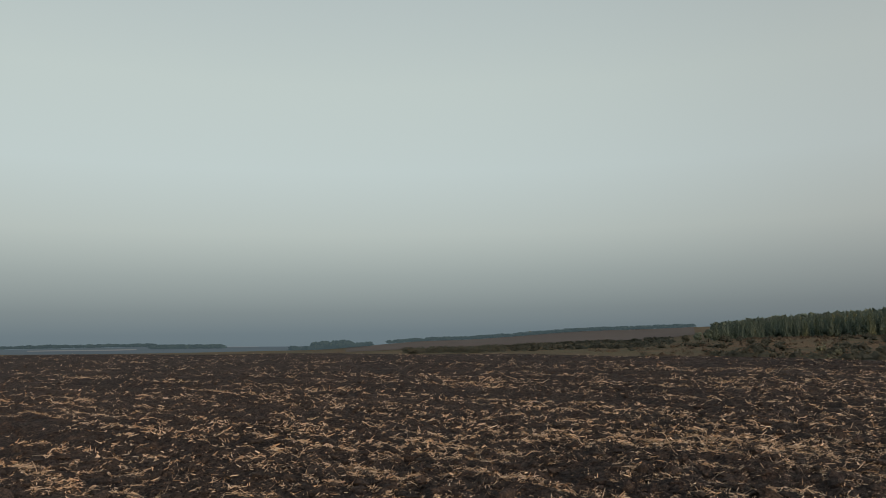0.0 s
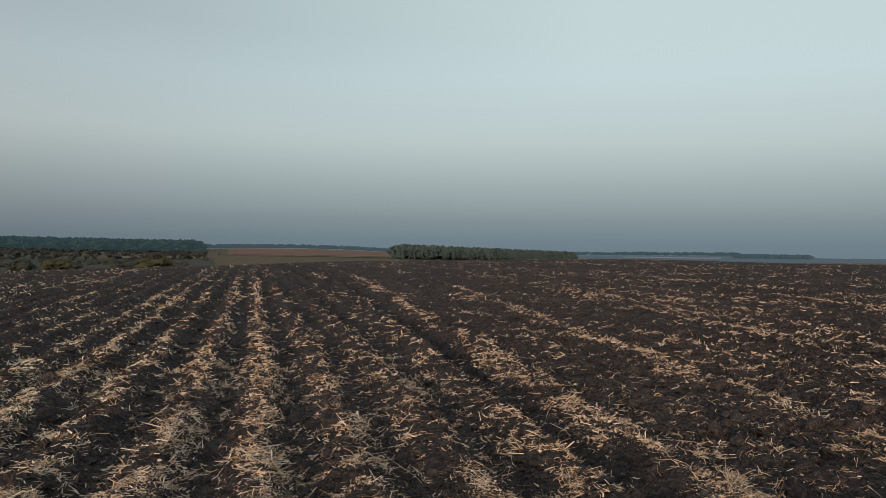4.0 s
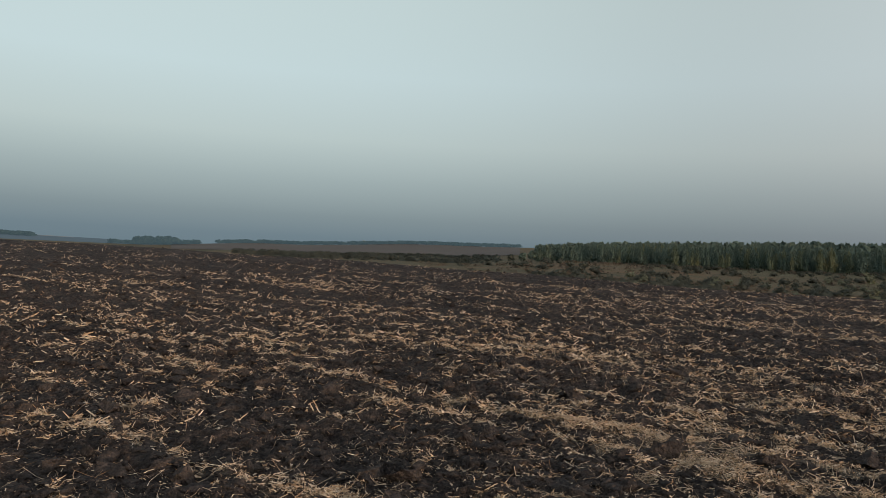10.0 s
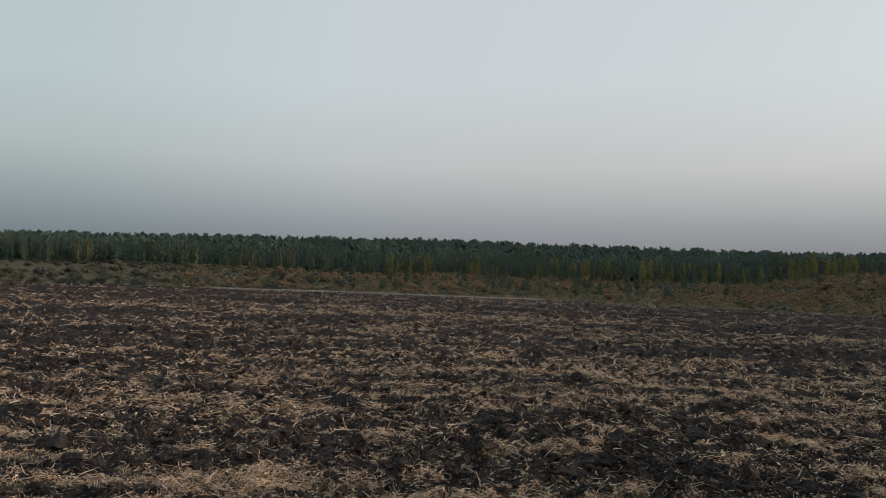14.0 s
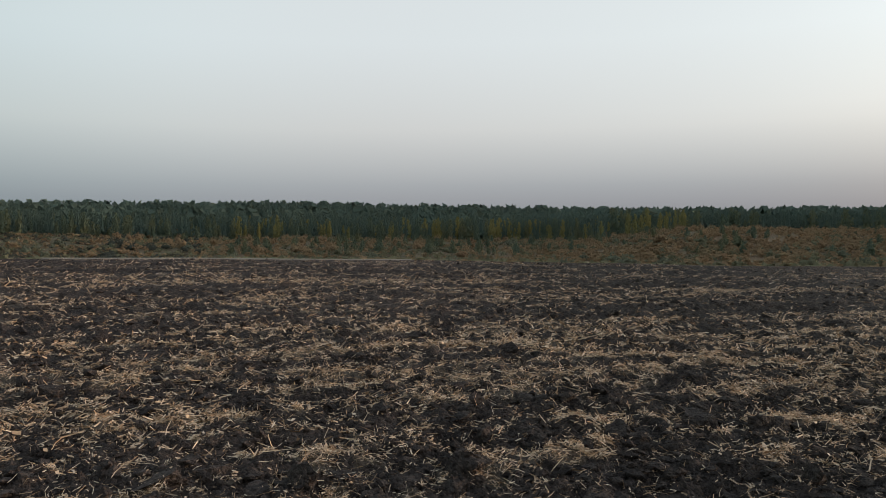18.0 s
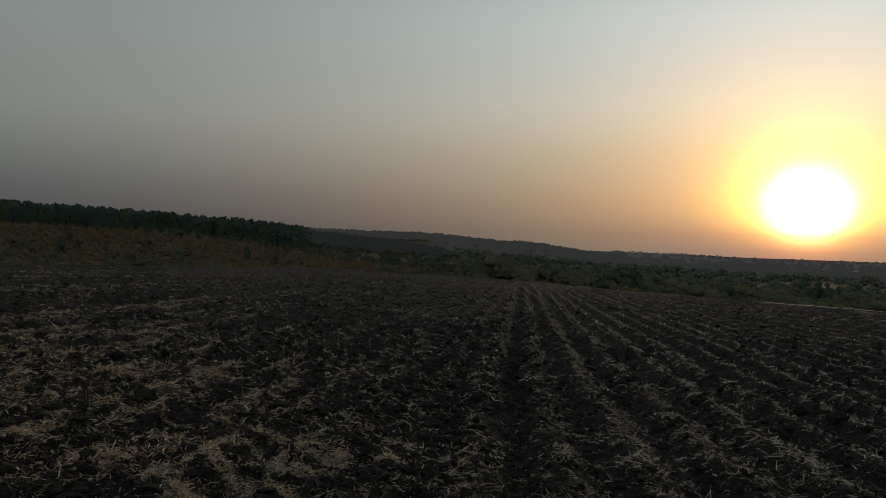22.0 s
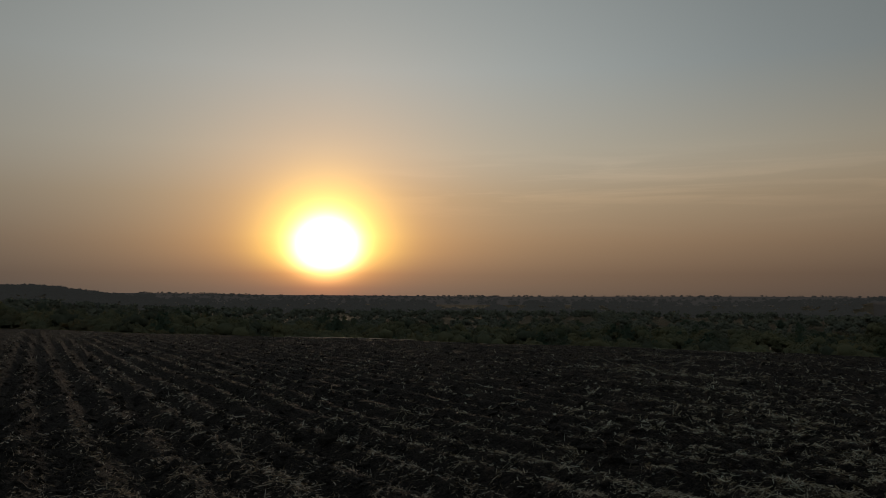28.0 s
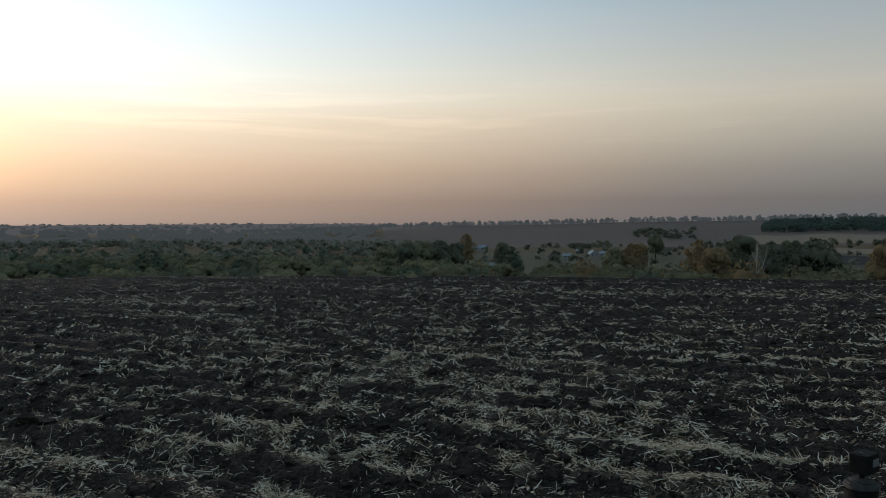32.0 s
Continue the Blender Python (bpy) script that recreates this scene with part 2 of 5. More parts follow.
def soil_material(name, chaff):
    """Dark plough soil; with chaff, bleached straw lies along the drill rows."""
    m, N = material(name)
    p = position(N)
    big = N.noise(p, 0.35, 3.0)
    mid = N.noise(p, 3.0, 4.0)
    fine = N.noise(p, 26.0, 5.0, 0.65)
    base = N.ramp(N.math("ADD", N.math("MULTIPLY", big, 0.45), N.math("MULTIPLY", mid, 0.55)),
                  [(0.30, (.052, .050, .051)), (0.5, (.086, .076, .073)), (0.70, (.138, .117, .107))])
    base = N.mix(N.math("MULTIPLY", fine, 0.65), base, (.018, .016, .016))
    if not chaff:
        base = N.mix(1.0, base, (.92, .93, .95), "MULTIPLY")
        base = N.mix(N.math("MULTIPLY", N.math("POWER", island(N), 1.5), 0.30), base, (.110, .098, .091))
    # front light painted in: soil lighter and browner upslope, darkened on the backlit side
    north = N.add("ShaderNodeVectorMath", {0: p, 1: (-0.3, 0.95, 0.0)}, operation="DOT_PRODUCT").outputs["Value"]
    paler = N.math("ADD", N.add("ShaderNodeMapRange", {0: north, 1: -3.6, 2: 1.5}).outputs[0], N.math("SUBTRACT", N.noise(p, 0.5, 3.0), 0.5))
    base = N.mix(N.add("ShaderNodeMapRange", {0: paler, 1: 0.0, 2: 1.0}).outputs[0], N.mix(1.0, base, (.68, .66, .61), "MULTIPLY"), N.mix(1.0, base, (.97, .89, .84), "MULTIPLY"))
    warp = N.add("ShaderNodeVectorMath", {0: p, 1: N.add("ShaderNodeVectorMath", {0: N.add("ShaderNodeTexNoise", {"Vector": p, "Scale": 20.0, "Detail": 2.0}).outputs[1], 1: (.05, .05, .05)}, operation="MULTIPLY").outputs[0]}, operation="ADD").outputs[0]
    crumbs = N.add("ShaderNodeTexVoronoi", {"Vector": warp, "Scale": 30.0, "Randomness": 1.0})
    grain = N.add("ShaderNodeTexVoronoi", {"Vector": warp, "Scale": 85.0, "Randomness": 1.0})
    tone = N.add("ShaderNodeSeparateColor", {0: crumbs.outputs["Color"]}).outputs[0]
    tone2 = N.add("ShaderNodeSeparateColor", {0: grain.outputs["Color"]}).outputs[1]
    mottle = N.ramp(N.math("ADD", N.math("MULTIPLY", tone, 0.6), N.math("MULTIPLY", tone2, 0.4)), [(0.15, (.45, .45, .47)), (0.5, (1, 1, 1)), (0.9, (2.0, 1.85, 1.75))])
    base = N.mix(1.0 if chaff else 0.6, base, N.mix(1.0, base, mottle, "MULTIPLY"))
    if chaff:
        row = N.add("ShaderNodeAttribute", attribute_name="straw").outputs["Fac"]
        bits = N.noise(p, 30.0, 3.0, 0.8, 1.2)
        far = N.noise(p, 7.0, 4.0, 0.8, 0.8)
        cover = N.math("ADD", N.math("MULTIPLY", row, 0.80), N.math("ADD", N.math("MULTIPLY", bits, 1.1), N.math("MULTIPLY", far, 1.5)))
        cover = N.add("ShaderNodeMapRange", {0: cover, 1: 1.64, 2: 1.82}).outputs[0]
        hue = N.ramp(N.noise(p, 1.3, 3.0), [(0.3, (.34, .25, .17)), (0.5, (.42, .34, .25)), (0.7, (.48, .42, .34))])
        base = N.mix(N.math("MULTIPLY", cover, 0.22), base, hue)
    bump = N.math("SUBTRACT", N.math("ADD", N.math("MULTIPLY", mid, 0.4), fine), N.math("ADD", N.math("MULTIPLY", crumbs.outputs["Distance"], 0.9), N.math("MULTIPLY", grain.outputs["Distance"], 0.35)))
    finish(N, base, 0.95, bump, 1.0 if chaff else 0.85, 0.05, 0.12)
    return m


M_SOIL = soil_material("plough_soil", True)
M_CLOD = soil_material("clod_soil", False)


def straw_material():
    m, N = material("bleached_straw")
    p = position(N)
    c = N.ramp(island(N), [(0.0, (.18, .125, .08)), (0.2, (.42, .33, .245)), (0.5, (.60, .51, .41)), (0.8, (.71, .64, .55)), (1.0, (.80, .76, .69))])
    # sunlit gold painted into the stalks northwards, plus random golden patches
    across = N.add("ShaderNodeVectorMath", {0: p, 1: (0.35, 0.94, 0.0)}, operation="DOT_PRODUCT").outputs["Value"]
    gold = N.math("ADD", N.math("MULTIPLY", N.add("ShaderNodeMapRange", {0: across, 1: -5.0, 2: 3.5}).outputs[0], 0.50), N.math("MULTIPLY", N.noise(p, 2.6, 3.0), 0.85))
    gold = N.add("ShaderNodeMapRange", {0: gold, 1: 0.34, 2: 0.88}).outputs[0]
    c = N.mix(gold, c, N.mix(1.0, c, (1.02, .87, .73), "MULTIPLY"))
    # southwest stalks painted paler and cooler, as their shaded sides look
    southwest = N.add("ShaderNodeVectorMath", {0: p, 1: (-0.6, -0.8, 0.0)}, operation="DOT_PRODUCT").outputs["Value"]
    c = N.mix(N.add("ShaderNodeMapRange", {0: southwest, 1: 0.8, 2: 4.0}).outputs[0], c, N.mix(1.0, c, (1.00, 1.08, 1.04), "MULTIPLY"))
    c = N.mix(N.math("MULTIPLY", N.noise(p, 40.0, 2.0), 0.18), c, (.20, .14, .09))
    finish(N, c, 0.85, spec=0.12)
    return m


M_STRAW = straw_material()


def leaf_material(name, dark, light, accent, amount=0.35, see_through=0.4, depth=0.45, lean=0.75):
    m, N = material(name)
    p = position(N)
    tree = N.noise(p, 0.09, 2.0)
    c = N.mix(island(N), dark, light)
    c = N.mix(N.add("ShaderNodeMapRange", {0: tree, 1: 0.5 - amount * 0.2, 2: 0.75}).outputs[0], c, accent)
    c = N.mix(N.math("MULTIPLY", N.noise(p, 1.6, 4.0, 0.7), depth), c, tuple(v * 0.5 for v in dark))
    bump = N.add("ShaderNodeBump", {"Height": N.noise(p, 2.5, 4.0, 0.7), "Strength": 0.7, "Distance": 0.4}).outputs[0]
    # leaves turn their faces to the light: shading leans a little upwards
    bump = N.add("ShaderNodeVectorMath", {0: N.add("ShaderNodeVectorMath", {0: bump, 1: (0.0, 0.0, lean)}, operation="ADD").outputs[0]}, operation="NORMALIZE").outputs[0]
    top = N.add("ShaderNodeBsdfDiffuse", {0: c, 1: 0.8, "Normal": bump}).outputs[0]
    under = N.add("ShaderNodeBsdfTranslucent", {0: c, "Normal": bump}).outputs[0]
    N.add("ShaderNodeOutputMaterial", {0: N.add("ShaderNodeMixShader", {0: see_through, 1: top, 2: under}).outputs[0]})
    return m


# pine and birch colours are raised to stand in for haze over the forest
M_PINE = leaf_material("pine_needles", (.150, .208, .176), (.186, .246, .200), (.186, .232, .176), 0.3, 0.5, 0.10, 2.0)
M_LARCH = leaf_material("birch_leaves_turning", (.160, .210, .156), (.205, .248, .168), (.29, .28, .15), 0.2, 0.5, 0.12, 2.0)
M_SHRUB = leaf_material("olive_shrub_leaves", (.225, .232, .155), (.285, .285, .18), (.32, .275, .165), 0.35, 0.5, 0.12, 1.8)
M_ORANGE = leaf_material("rusty_shrub_leaves", (.375, .262, .162), (.46, .312, .18), (.405, .312, .185), 0.35, 0.5, 0.10, 2.0)
# valley haze is lightened into these two leaf colours
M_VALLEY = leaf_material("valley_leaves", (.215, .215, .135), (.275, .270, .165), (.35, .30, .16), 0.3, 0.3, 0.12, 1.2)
M_VALLEYFAR = leaf_material("haze_paled_valley_leaves", (.245, .25, .20), (.295, .30, .23), (.33, .31, .215), 0.35, 0.3, 0.10, 1.2)
M_GOLD = leaf_material("golden_leaves", (.33, .255, .145), (.44, .33, .18), (.45, .32, .16), 0.35, 0.5, 0.12, 1.5)
M_YELLOW = leaf_material("yellow_birch_leaves", (.30, .295, .14), (.38, .355, .15), (.45, .37, .14), 0.35, 0.5, 0.12, 2.0)
# haze is put into the colour of these dark leaves and far needles
M_DARKLEAF = leaf_material("dark_leaves", (.185, .20, .145), (.235, .25, .175), (.25, .245, .165), 0.35, 0.45, 0.12, 1.4)
M_HAZYPINE = leaf_material("haze_tinted_pine_needles", (.070, .102, .098), (.088, .120, .110), (.080, .112, .104), 0.3, 0.3, 0.05)
M_WILLOW = leaf_material("yellow_green_willow_leaves", (.128, .128, .078), (.160, .154, .088), (.175, .158, .088), 0.3, 0.5, 0.10, 2.0)
# the grey of the haze is mixed into both scrub colours
M_GREYSCRUB = leaf_material("grey_green_scrub", (.108, .120, .102), (.136, .144, .116), (.136, .130, .102), 0.35, 0.5, 0.08, 2.0)
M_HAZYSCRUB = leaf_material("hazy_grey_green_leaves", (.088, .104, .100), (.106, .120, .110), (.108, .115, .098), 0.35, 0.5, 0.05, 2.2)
M_BROWNTUFT = leaf_material("brown_meadow_tufts", (.16, .13, .104), (.20, .16, .125), (.21, .175, .13), 0.35, 0.5, 0.1, 1.8)


def plain(name, low, high, scale, rough=0.85, spec=0.3, metal=0.0, bump=0.3, dist=0.01):
    m, N = material(name)
    p = N.add("ShaderNodeTexCoord").outputs["Object"]
    n = N.noise(p, scale, 4.0, 0.6)
    c = N.mix(n, low, high)
    c = N.mix(N.math("MULTIPLY", N.noise(p, scale * 9, 3.0, 0.7), 0.35), c, tuple(v * 0.6 for v in low))
    finish(N, c, rough, N.noise(p, scale * 6, 3.0), bump, dist, spec, metal)
    return m


M_BARK = plain("grey_brown_bark", (.05, .04, .032), (.11, .09, .07), 4.0)
M_BIRCH = plain("pale_birch_bark", (.30, .29, .27), (.46, .45, .42), 3.0)
M_TIN = plain("grey_blue_tin_roof", (.20, .25, .29), (.28, .34, .38), 0.8, 0.5, 0.5)
M_DARKROOF = plain("dark_slate_roof", (.035, .035, .04), (.07, .065, .07), 1.0, 0.8)
M_WHITEWALL = plain("whitewashed_wall", (.28, .29, .29), (.40, .41, .40), 0.9)
M_PLANKWALL = plain("weathered_plank_wall", (.16, .14, .13), (.26, .24, .22), 1.2)
M_GLASS = plain("dark_window_glass", (.02, .025, .03), (.04, .045, .05), 1.0, 0.15, 0.6)
M_TRACK = plain("pale_dirt_track", (.15, .13, .10), (.24, .205, .165), 0.6)
# darker copy of the track's dirt, shading the stretch that lies towards the sunset
M_TRACKDIM = plain("backlit_dark_track", (.075, .066, .056), (.115, .10, .086), 0.6)
M_BLACK = plain("black_plastic", (.008, .008, .008), (.014, .014, .014), 30.0, 0.7, 0.12, bump=0.1)
M_SCREEN = plain("pale_grey_panel", (.14, .15, .155), (.22, .23, .235), 12.0, 0.4, 0.3, bump=0.0)
M_WORN = plain("worn_grey_metal", (.015, .015, .015), (.10, .10, .098), 60.0, 0.75, 0.2, 0.0, 0.6, 0.002)


def meadow_material():
    m, N = material("autumn_meadow")
    p = position(N)
    a = N.noise(p, 0.012, 3.0, 0.5)
    b = N.noise(p, 0.09, 5.0, 0.65)
    c = N.ramp(a, [(0.32, (.10, .098, .056)), (0.5, (.145, .102, .060)), (0.62, (.175, .102, .058)), (0.75, (.115, .102, .058))])
    c = N.mix(N.add("ShaderNodeMapRange", {0: b, 1: 0.42, 2: 0.62}).outputs[0], c, (.088, .085, .052))
    c = N.mix(N.math("MULTIPLY", N.noise(p, 0.5, 4.0, 0.7), 0.5), c, (.18, .13, .08))
    finish(N, c, 0.95, N.noise(p, 0.5, 4.0, 0.7), 0.8, 0.6, 0.1)
    return m


M_MEADOW = meadow_material()


def hill_field_material(name, low, high):
    m, N = material(name)
    p = position(N)
    c = N.mix(N.noise(p, 0.006, 3.0), low, high)
    c = N.mix(N.math("MULTIPLY", N.noise(p, 0.05, 4.0, 0.7), 0.4), c, tuple(v * 0.6 for v in low))
    finish(N, c, 0.95, spec=0.1)
    return m


# hill soil is greyed and lightened for the haze before it
M_HILLSOIL = hill_field_material("hill_plough_soil", (.128, .106, .094), (.170, .135, .116))
M_STUBBLE = hill_field_material("stubble_field", (.20, .115, .082), (.26, .145, .10))
M_PALEFIELD = hill_field_material("pale_stubble", (.20, .16, .115), (.28, .23, .165))
M_DRYGRASS = hill_field_material("dry_grazed_meadow", (.105, .098, .068), (.155, .138, .095))
M_GRASS = hill_field_material("dull_pasture", (.058, .063, .045), (.088, .088, .062))
M_DARKFIELD = hill_field_material("dark_fallow", (.035, .032, .034), (.05, .045, .045))


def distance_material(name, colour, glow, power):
    """Far backdrop: haze over it is painted in as emission, mostly airlight."""
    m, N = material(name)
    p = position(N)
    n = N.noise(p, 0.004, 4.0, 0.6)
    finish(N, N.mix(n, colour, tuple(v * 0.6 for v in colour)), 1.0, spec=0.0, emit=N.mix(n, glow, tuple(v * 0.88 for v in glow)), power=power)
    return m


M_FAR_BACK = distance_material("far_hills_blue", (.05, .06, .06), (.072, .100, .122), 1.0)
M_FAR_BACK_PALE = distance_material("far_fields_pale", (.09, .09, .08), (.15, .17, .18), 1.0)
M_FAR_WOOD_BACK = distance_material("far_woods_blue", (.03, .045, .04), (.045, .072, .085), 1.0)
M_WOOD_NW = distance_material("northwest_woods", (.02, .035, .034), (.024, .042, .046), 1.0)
# same painted haze, here on woods only 640 to 1000 m off
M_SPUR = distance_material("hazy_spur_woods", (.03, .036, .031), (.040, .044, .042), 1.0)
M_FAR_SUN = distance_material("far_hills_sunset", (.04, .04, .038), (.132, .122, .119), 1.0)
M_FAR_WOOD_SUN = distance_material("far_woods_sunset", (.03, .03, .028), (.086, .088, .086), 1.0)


# ---- tools for meshes ----
def rnd2(ix, iy, seed):
    h = (ix.astype(np.int64) * 374761393 + iy.astype(np.int64) * 668265263 + seed * 974711) & 0xFFFFFFFF
    h = ((h ^ (h >> 13)) * 1274126177) & 0xFFFFFFFF
    return ((h ^ (h >> 16)) & 0xFFFFFF) / float(0xFFFFFF)


def vnoise(x, y, seed=0):
    """Smooth value noise, 0 to 1."""
    ix, iy = np.floor(x), np.floor(y)
    fx, fy = x - ix, y - iy
    fx, fy = fx * fx * (3 - 2 * fx), fy * fy * (3 - 2 * fy)
    a, b = rnd2(ix, iy, seed), rnd2(ix + 1, iy, seed)
    c, d = rnd2(ix, iy + 1, seed), rnd2(ix + 1, iy + 1, seed)
    return (a * (1 - fx) + b * fx) * (1 - fy) + (c * (1 - fx) + d * fx) * fy


def sstep(a, b, x):
    t = np.clip((x - a) / (b - a), 0, 1)
    return t * t * (3 - 2 * t)


def raw_mesh(name, verts, faces, smooth=False):
    """A mesh from arrays; faces is n x 3 or n x 4."""
    me = bpy.data.meshes.new(name)
    verts, faces = np.asarray(verts, np.float32), np.asarray(faces, np.int32)
    n, k = faces.shape
    me.vertices.add(len(verts))
    me.vertices.foreach_set("co", verts.ravel())
    me.loops.add(n * k)
    me.loops.foreach_set("vertex_index", faces.ravel())
    me.polygons.add(n)
    me.polygons.foreach_set("loop_start", np.arange(0, n * k, k, dtype=np.int32))
    me.polygons.foreach_set("use_smooth", np.full(n, smooth, dtype=bool))
    me.update(calc_edges=True)
    return me


def part(name, bm, mat, parent=None, label=""):
    """Links a bmesh or a mesh as one object under a thing."""
    if isinstance(bm, bmesh.types.BMesh):
        me = bpy.data.meshes.new(name)
        bm.to_mesh(me)
        bm.free()
    else:
        me = bm
    if not me.materials:
        me.materials.append(mat)
    ob = new(name, me)
    ob.parent = parent
    return tagged(ob, label)


def box_bm(x0, y0, z0, x1, y1, z1, bevel=0.0):
    bm = bmesh.new()
    bmesh.ops.create_cube(bm, size=1.0)
    bmesh.ops.transform(bm, matrix=Matrix.Translation(((x0 + x1) / 2, (y0 + y1) / 2, (z0 + z1) / 2)) @ Matrix.Diagonal((x1 - x0, y1 - y0, z1 - z0, 1)), verts=bm.verts)
    if bevel:
        bmesh.ops.bevel(bm, geom=bm.edges[:], offset=bevel, segments=2, affect="EDGES", profile=0.7)
    return bm


def tube_arrays(points, radii, sides=5):
    """A tapered tube along points."""
    pts = [Vector(p) for p in points]
    V, Fs = [], []
    for i, p in enumerate(pts):
        d = (pts[min(i + 1, len(pts) - 1)] - pts[max(i - 1, 0)]).normalized()
        a = d.orthogonal().normalized()
        b = d.cross(a)
        for k in range(sides):
            t = 2 * math.pi * k / sides
            V.append(p + (a * math.cos(t) + b * math.sin(t)) * radii[i])
    for i in range(len(pts) - 1):
        for k in range(sides):
            q, r = i * sides + k, i * sides + (k + 1) % sides
            Fs += [(q, r, r + sides), (q, r + sides, q + sides)]
    return np.array([tuple(v) for v in V]), np.array(Fs)


def join(parts):
    V, Fs, n = [], [], 0
    for v, f in parts:
        V.append(v)
        Fs.append(f + n)
        n += len(v)
    return np.concatenate(V), np.concatenate(Fs)


# ---- the lie of the land ----
CX, CY, HEAD = 1.0, 0.5, 1.6
SLOPE = 0.0294                        # the field climbs this much per metre to the north
EDGE_AZ = [-180, -165, -150, -140, -130, -120, -105, -90, -75, -60, -45, -30, -15, 0, 15, 30, 45, 60, 75, 100, 125, 140, 150, 165, 180]
EDGE_R = [44, 50, 62, 74, 100, 112, 68, 53, 48.5, 44, 41, 39, 45, 54, 66, 84, 78, 62, 55, 45, 38, 35, 36, 39, 44]
# degrees of height above the eye's level, along bearings, at 1.25 edges, 160, 380, 800, 1600 and 4800 m
LAND = {
    -180: (-5.5, -5.8, -3.4, -1.6, -0.65, -0.02), -165: (-4.6, -5.2, -3.2, -1.5, -0.6, -0.02), -150: (-4.0, -4.6, -2.9, -1.4, -0.5, 0.08),
    -139: (-2.8, -3.6, -2.3, -1.1, -0.35, 0.22), -132: (-2.6, -3.1, -1.9, -0.65, 0.30, 0.26), -125: (-2.4, -2.6, -1.5, -0.25, 0.69, 0.3), -105: (-2.4, -2.1, 0.45, 0.95, 0.8, 0.3),
    -90: (-2.4, -2.1, 0.72, 1.2, 0.9, 0.3), -82: (-2.2, -2.0, -0.05, 1.6, 1.0, 0.3), -60: (-1.9, -1.8, 0.15, 2.02, 1.2, 0.3), -40: (-1.6, -1.5, 0.55, 1.74, 1.0, 0.5),
    -22: (-1.2, -1.1, 0.58, 1.15, 1.5, 0.6), -12: (-0.9, -0.8, 0.05, 0.55, 1.38, 0.6), 0: (-0.5, -0.5, -0.1, 0.3, 0.88, 0.6), 10: (0.0, -0.2, -0.1, 0.1, 0.35, 0.62),
    20: (0.15, 0.0, 0.0, 0.1, 0.3, 0.72), 37: (0.0, -0.1, 0.0, 0.2, 0.4, 0.6), 50: (-0.4, -0.5, -0.3, 0.28, 0.78, 0.6), 62: (-1.0, -1.0, -0.5, 0.15, 0.6, 0.6),
    75: (-1.2, -1.2, -0.6, 0.15, 0.6, 0.6), 105: (-3.0, -3.0, -2.0, -0.8, 0.2, 0.3), 138: (-5.0, -5.6, -3.8, -1.6, 0.12, -0.2), 150: (-5.4, -5.8, -3.9, -1.8, 0.02, -0.2),
    165: (-5.5, -5.8, -3.7, -1.85, -0.22, -0.15), 180: (-5.5, -5.8, -3.4, -1.6, -0.65, -0.02),
}
LAND_AZ = np.array(list(LAND))
LAND_EL = np.array(list(LAND.values()))


def polar(az, r):
    return CX - r * np.sin(np.radians(az)), CY + r * np.cos(np.radians(az))


def bearing(x, y):
    return np.degrees(np.arctan2(-(x - CX), y - CY)), np.hypot(x - CX, y - CY)


def wave_interp(a, xs, ys):
    """Smooth interpolation over sorted knots."""
    i = np.clip(np.searchsorted(xs, a) - 1, 0, len(xs) - 2)
    t = np.clip((a - xs[i]) / (xs[i + 1] - xs[i]), 0, 1)
    t = t * t * (3 - 2 * t)
    return ys[i] * (1 - t) + ys[i + 1] * t


def edge(az):
    return wave_interp(np.asarray(az, float), np.array(EDGE_AZ, float), np.array(EDGE_R, float))


def land(x, y):
    """Height of the ground without its small relief."""
    x, y = np.asarray(x, float), np.asarray(y, float)
    az, r = bearing(x, y)
    e = edge(az)
    ex, ey = polar(az, e)
    el0 = np.degrees(np.arctan2(SLOPE * ey - HEAD, e))
    knots = [el0] + [wave_interp(az, LAND_AZ.astype(float), LAND_EL[:, k]) for k in range(6)]
    radii = [e, e * 1.25, np.maximum(160.0, e * 1.4), np.full_like(e, 380.0), np.full_like(e, 800.0), np.full_like(e, 1600.0), np.full_like(e, 4800.0)]
    lr = np.log(np.maximum(r, 0.1))
    el = knots[0].copy()
    for k in range(6):
        a, b = np.log(radii[k]), np.log(radii[k + 1])
        t = np.clip((lr - a) / (b - a), 0, 1)
        if k:
            t = t * t * (3 - 2 * t)
        el = np.where(lr > a, knots[k] * (1 - t) + knots[k + 1] * t, el)
    return np.where(r <= e, SLOPE * y, HEAD + r * np.tan(np.radians(el)))


# drill rows: P counts metres across them
ROW_D = np.array((0.777, -0.629))
ROW_N = np.array((0.629, 0.777))
PITCH, RIDGE = 0.72, 0.34


def row_phase(x, y):
    s, v = x * ROW_D[0] + y * ROW_D[1], x * ROW_N[0] + y * ROW_N[1]
    bend = np.where(np.abs(s) < 14, s * s, 14 * (2 * np.abs(s) - 14))
    bend = bend * np.where(s < 0, 1 - sstep(0.8, 2.0, v), 1.35)
    return v + 0.00175 * bend + 0.14 * 18 * np.tanh(s / 18) * sstep(1.5, 8.0, v), s, v


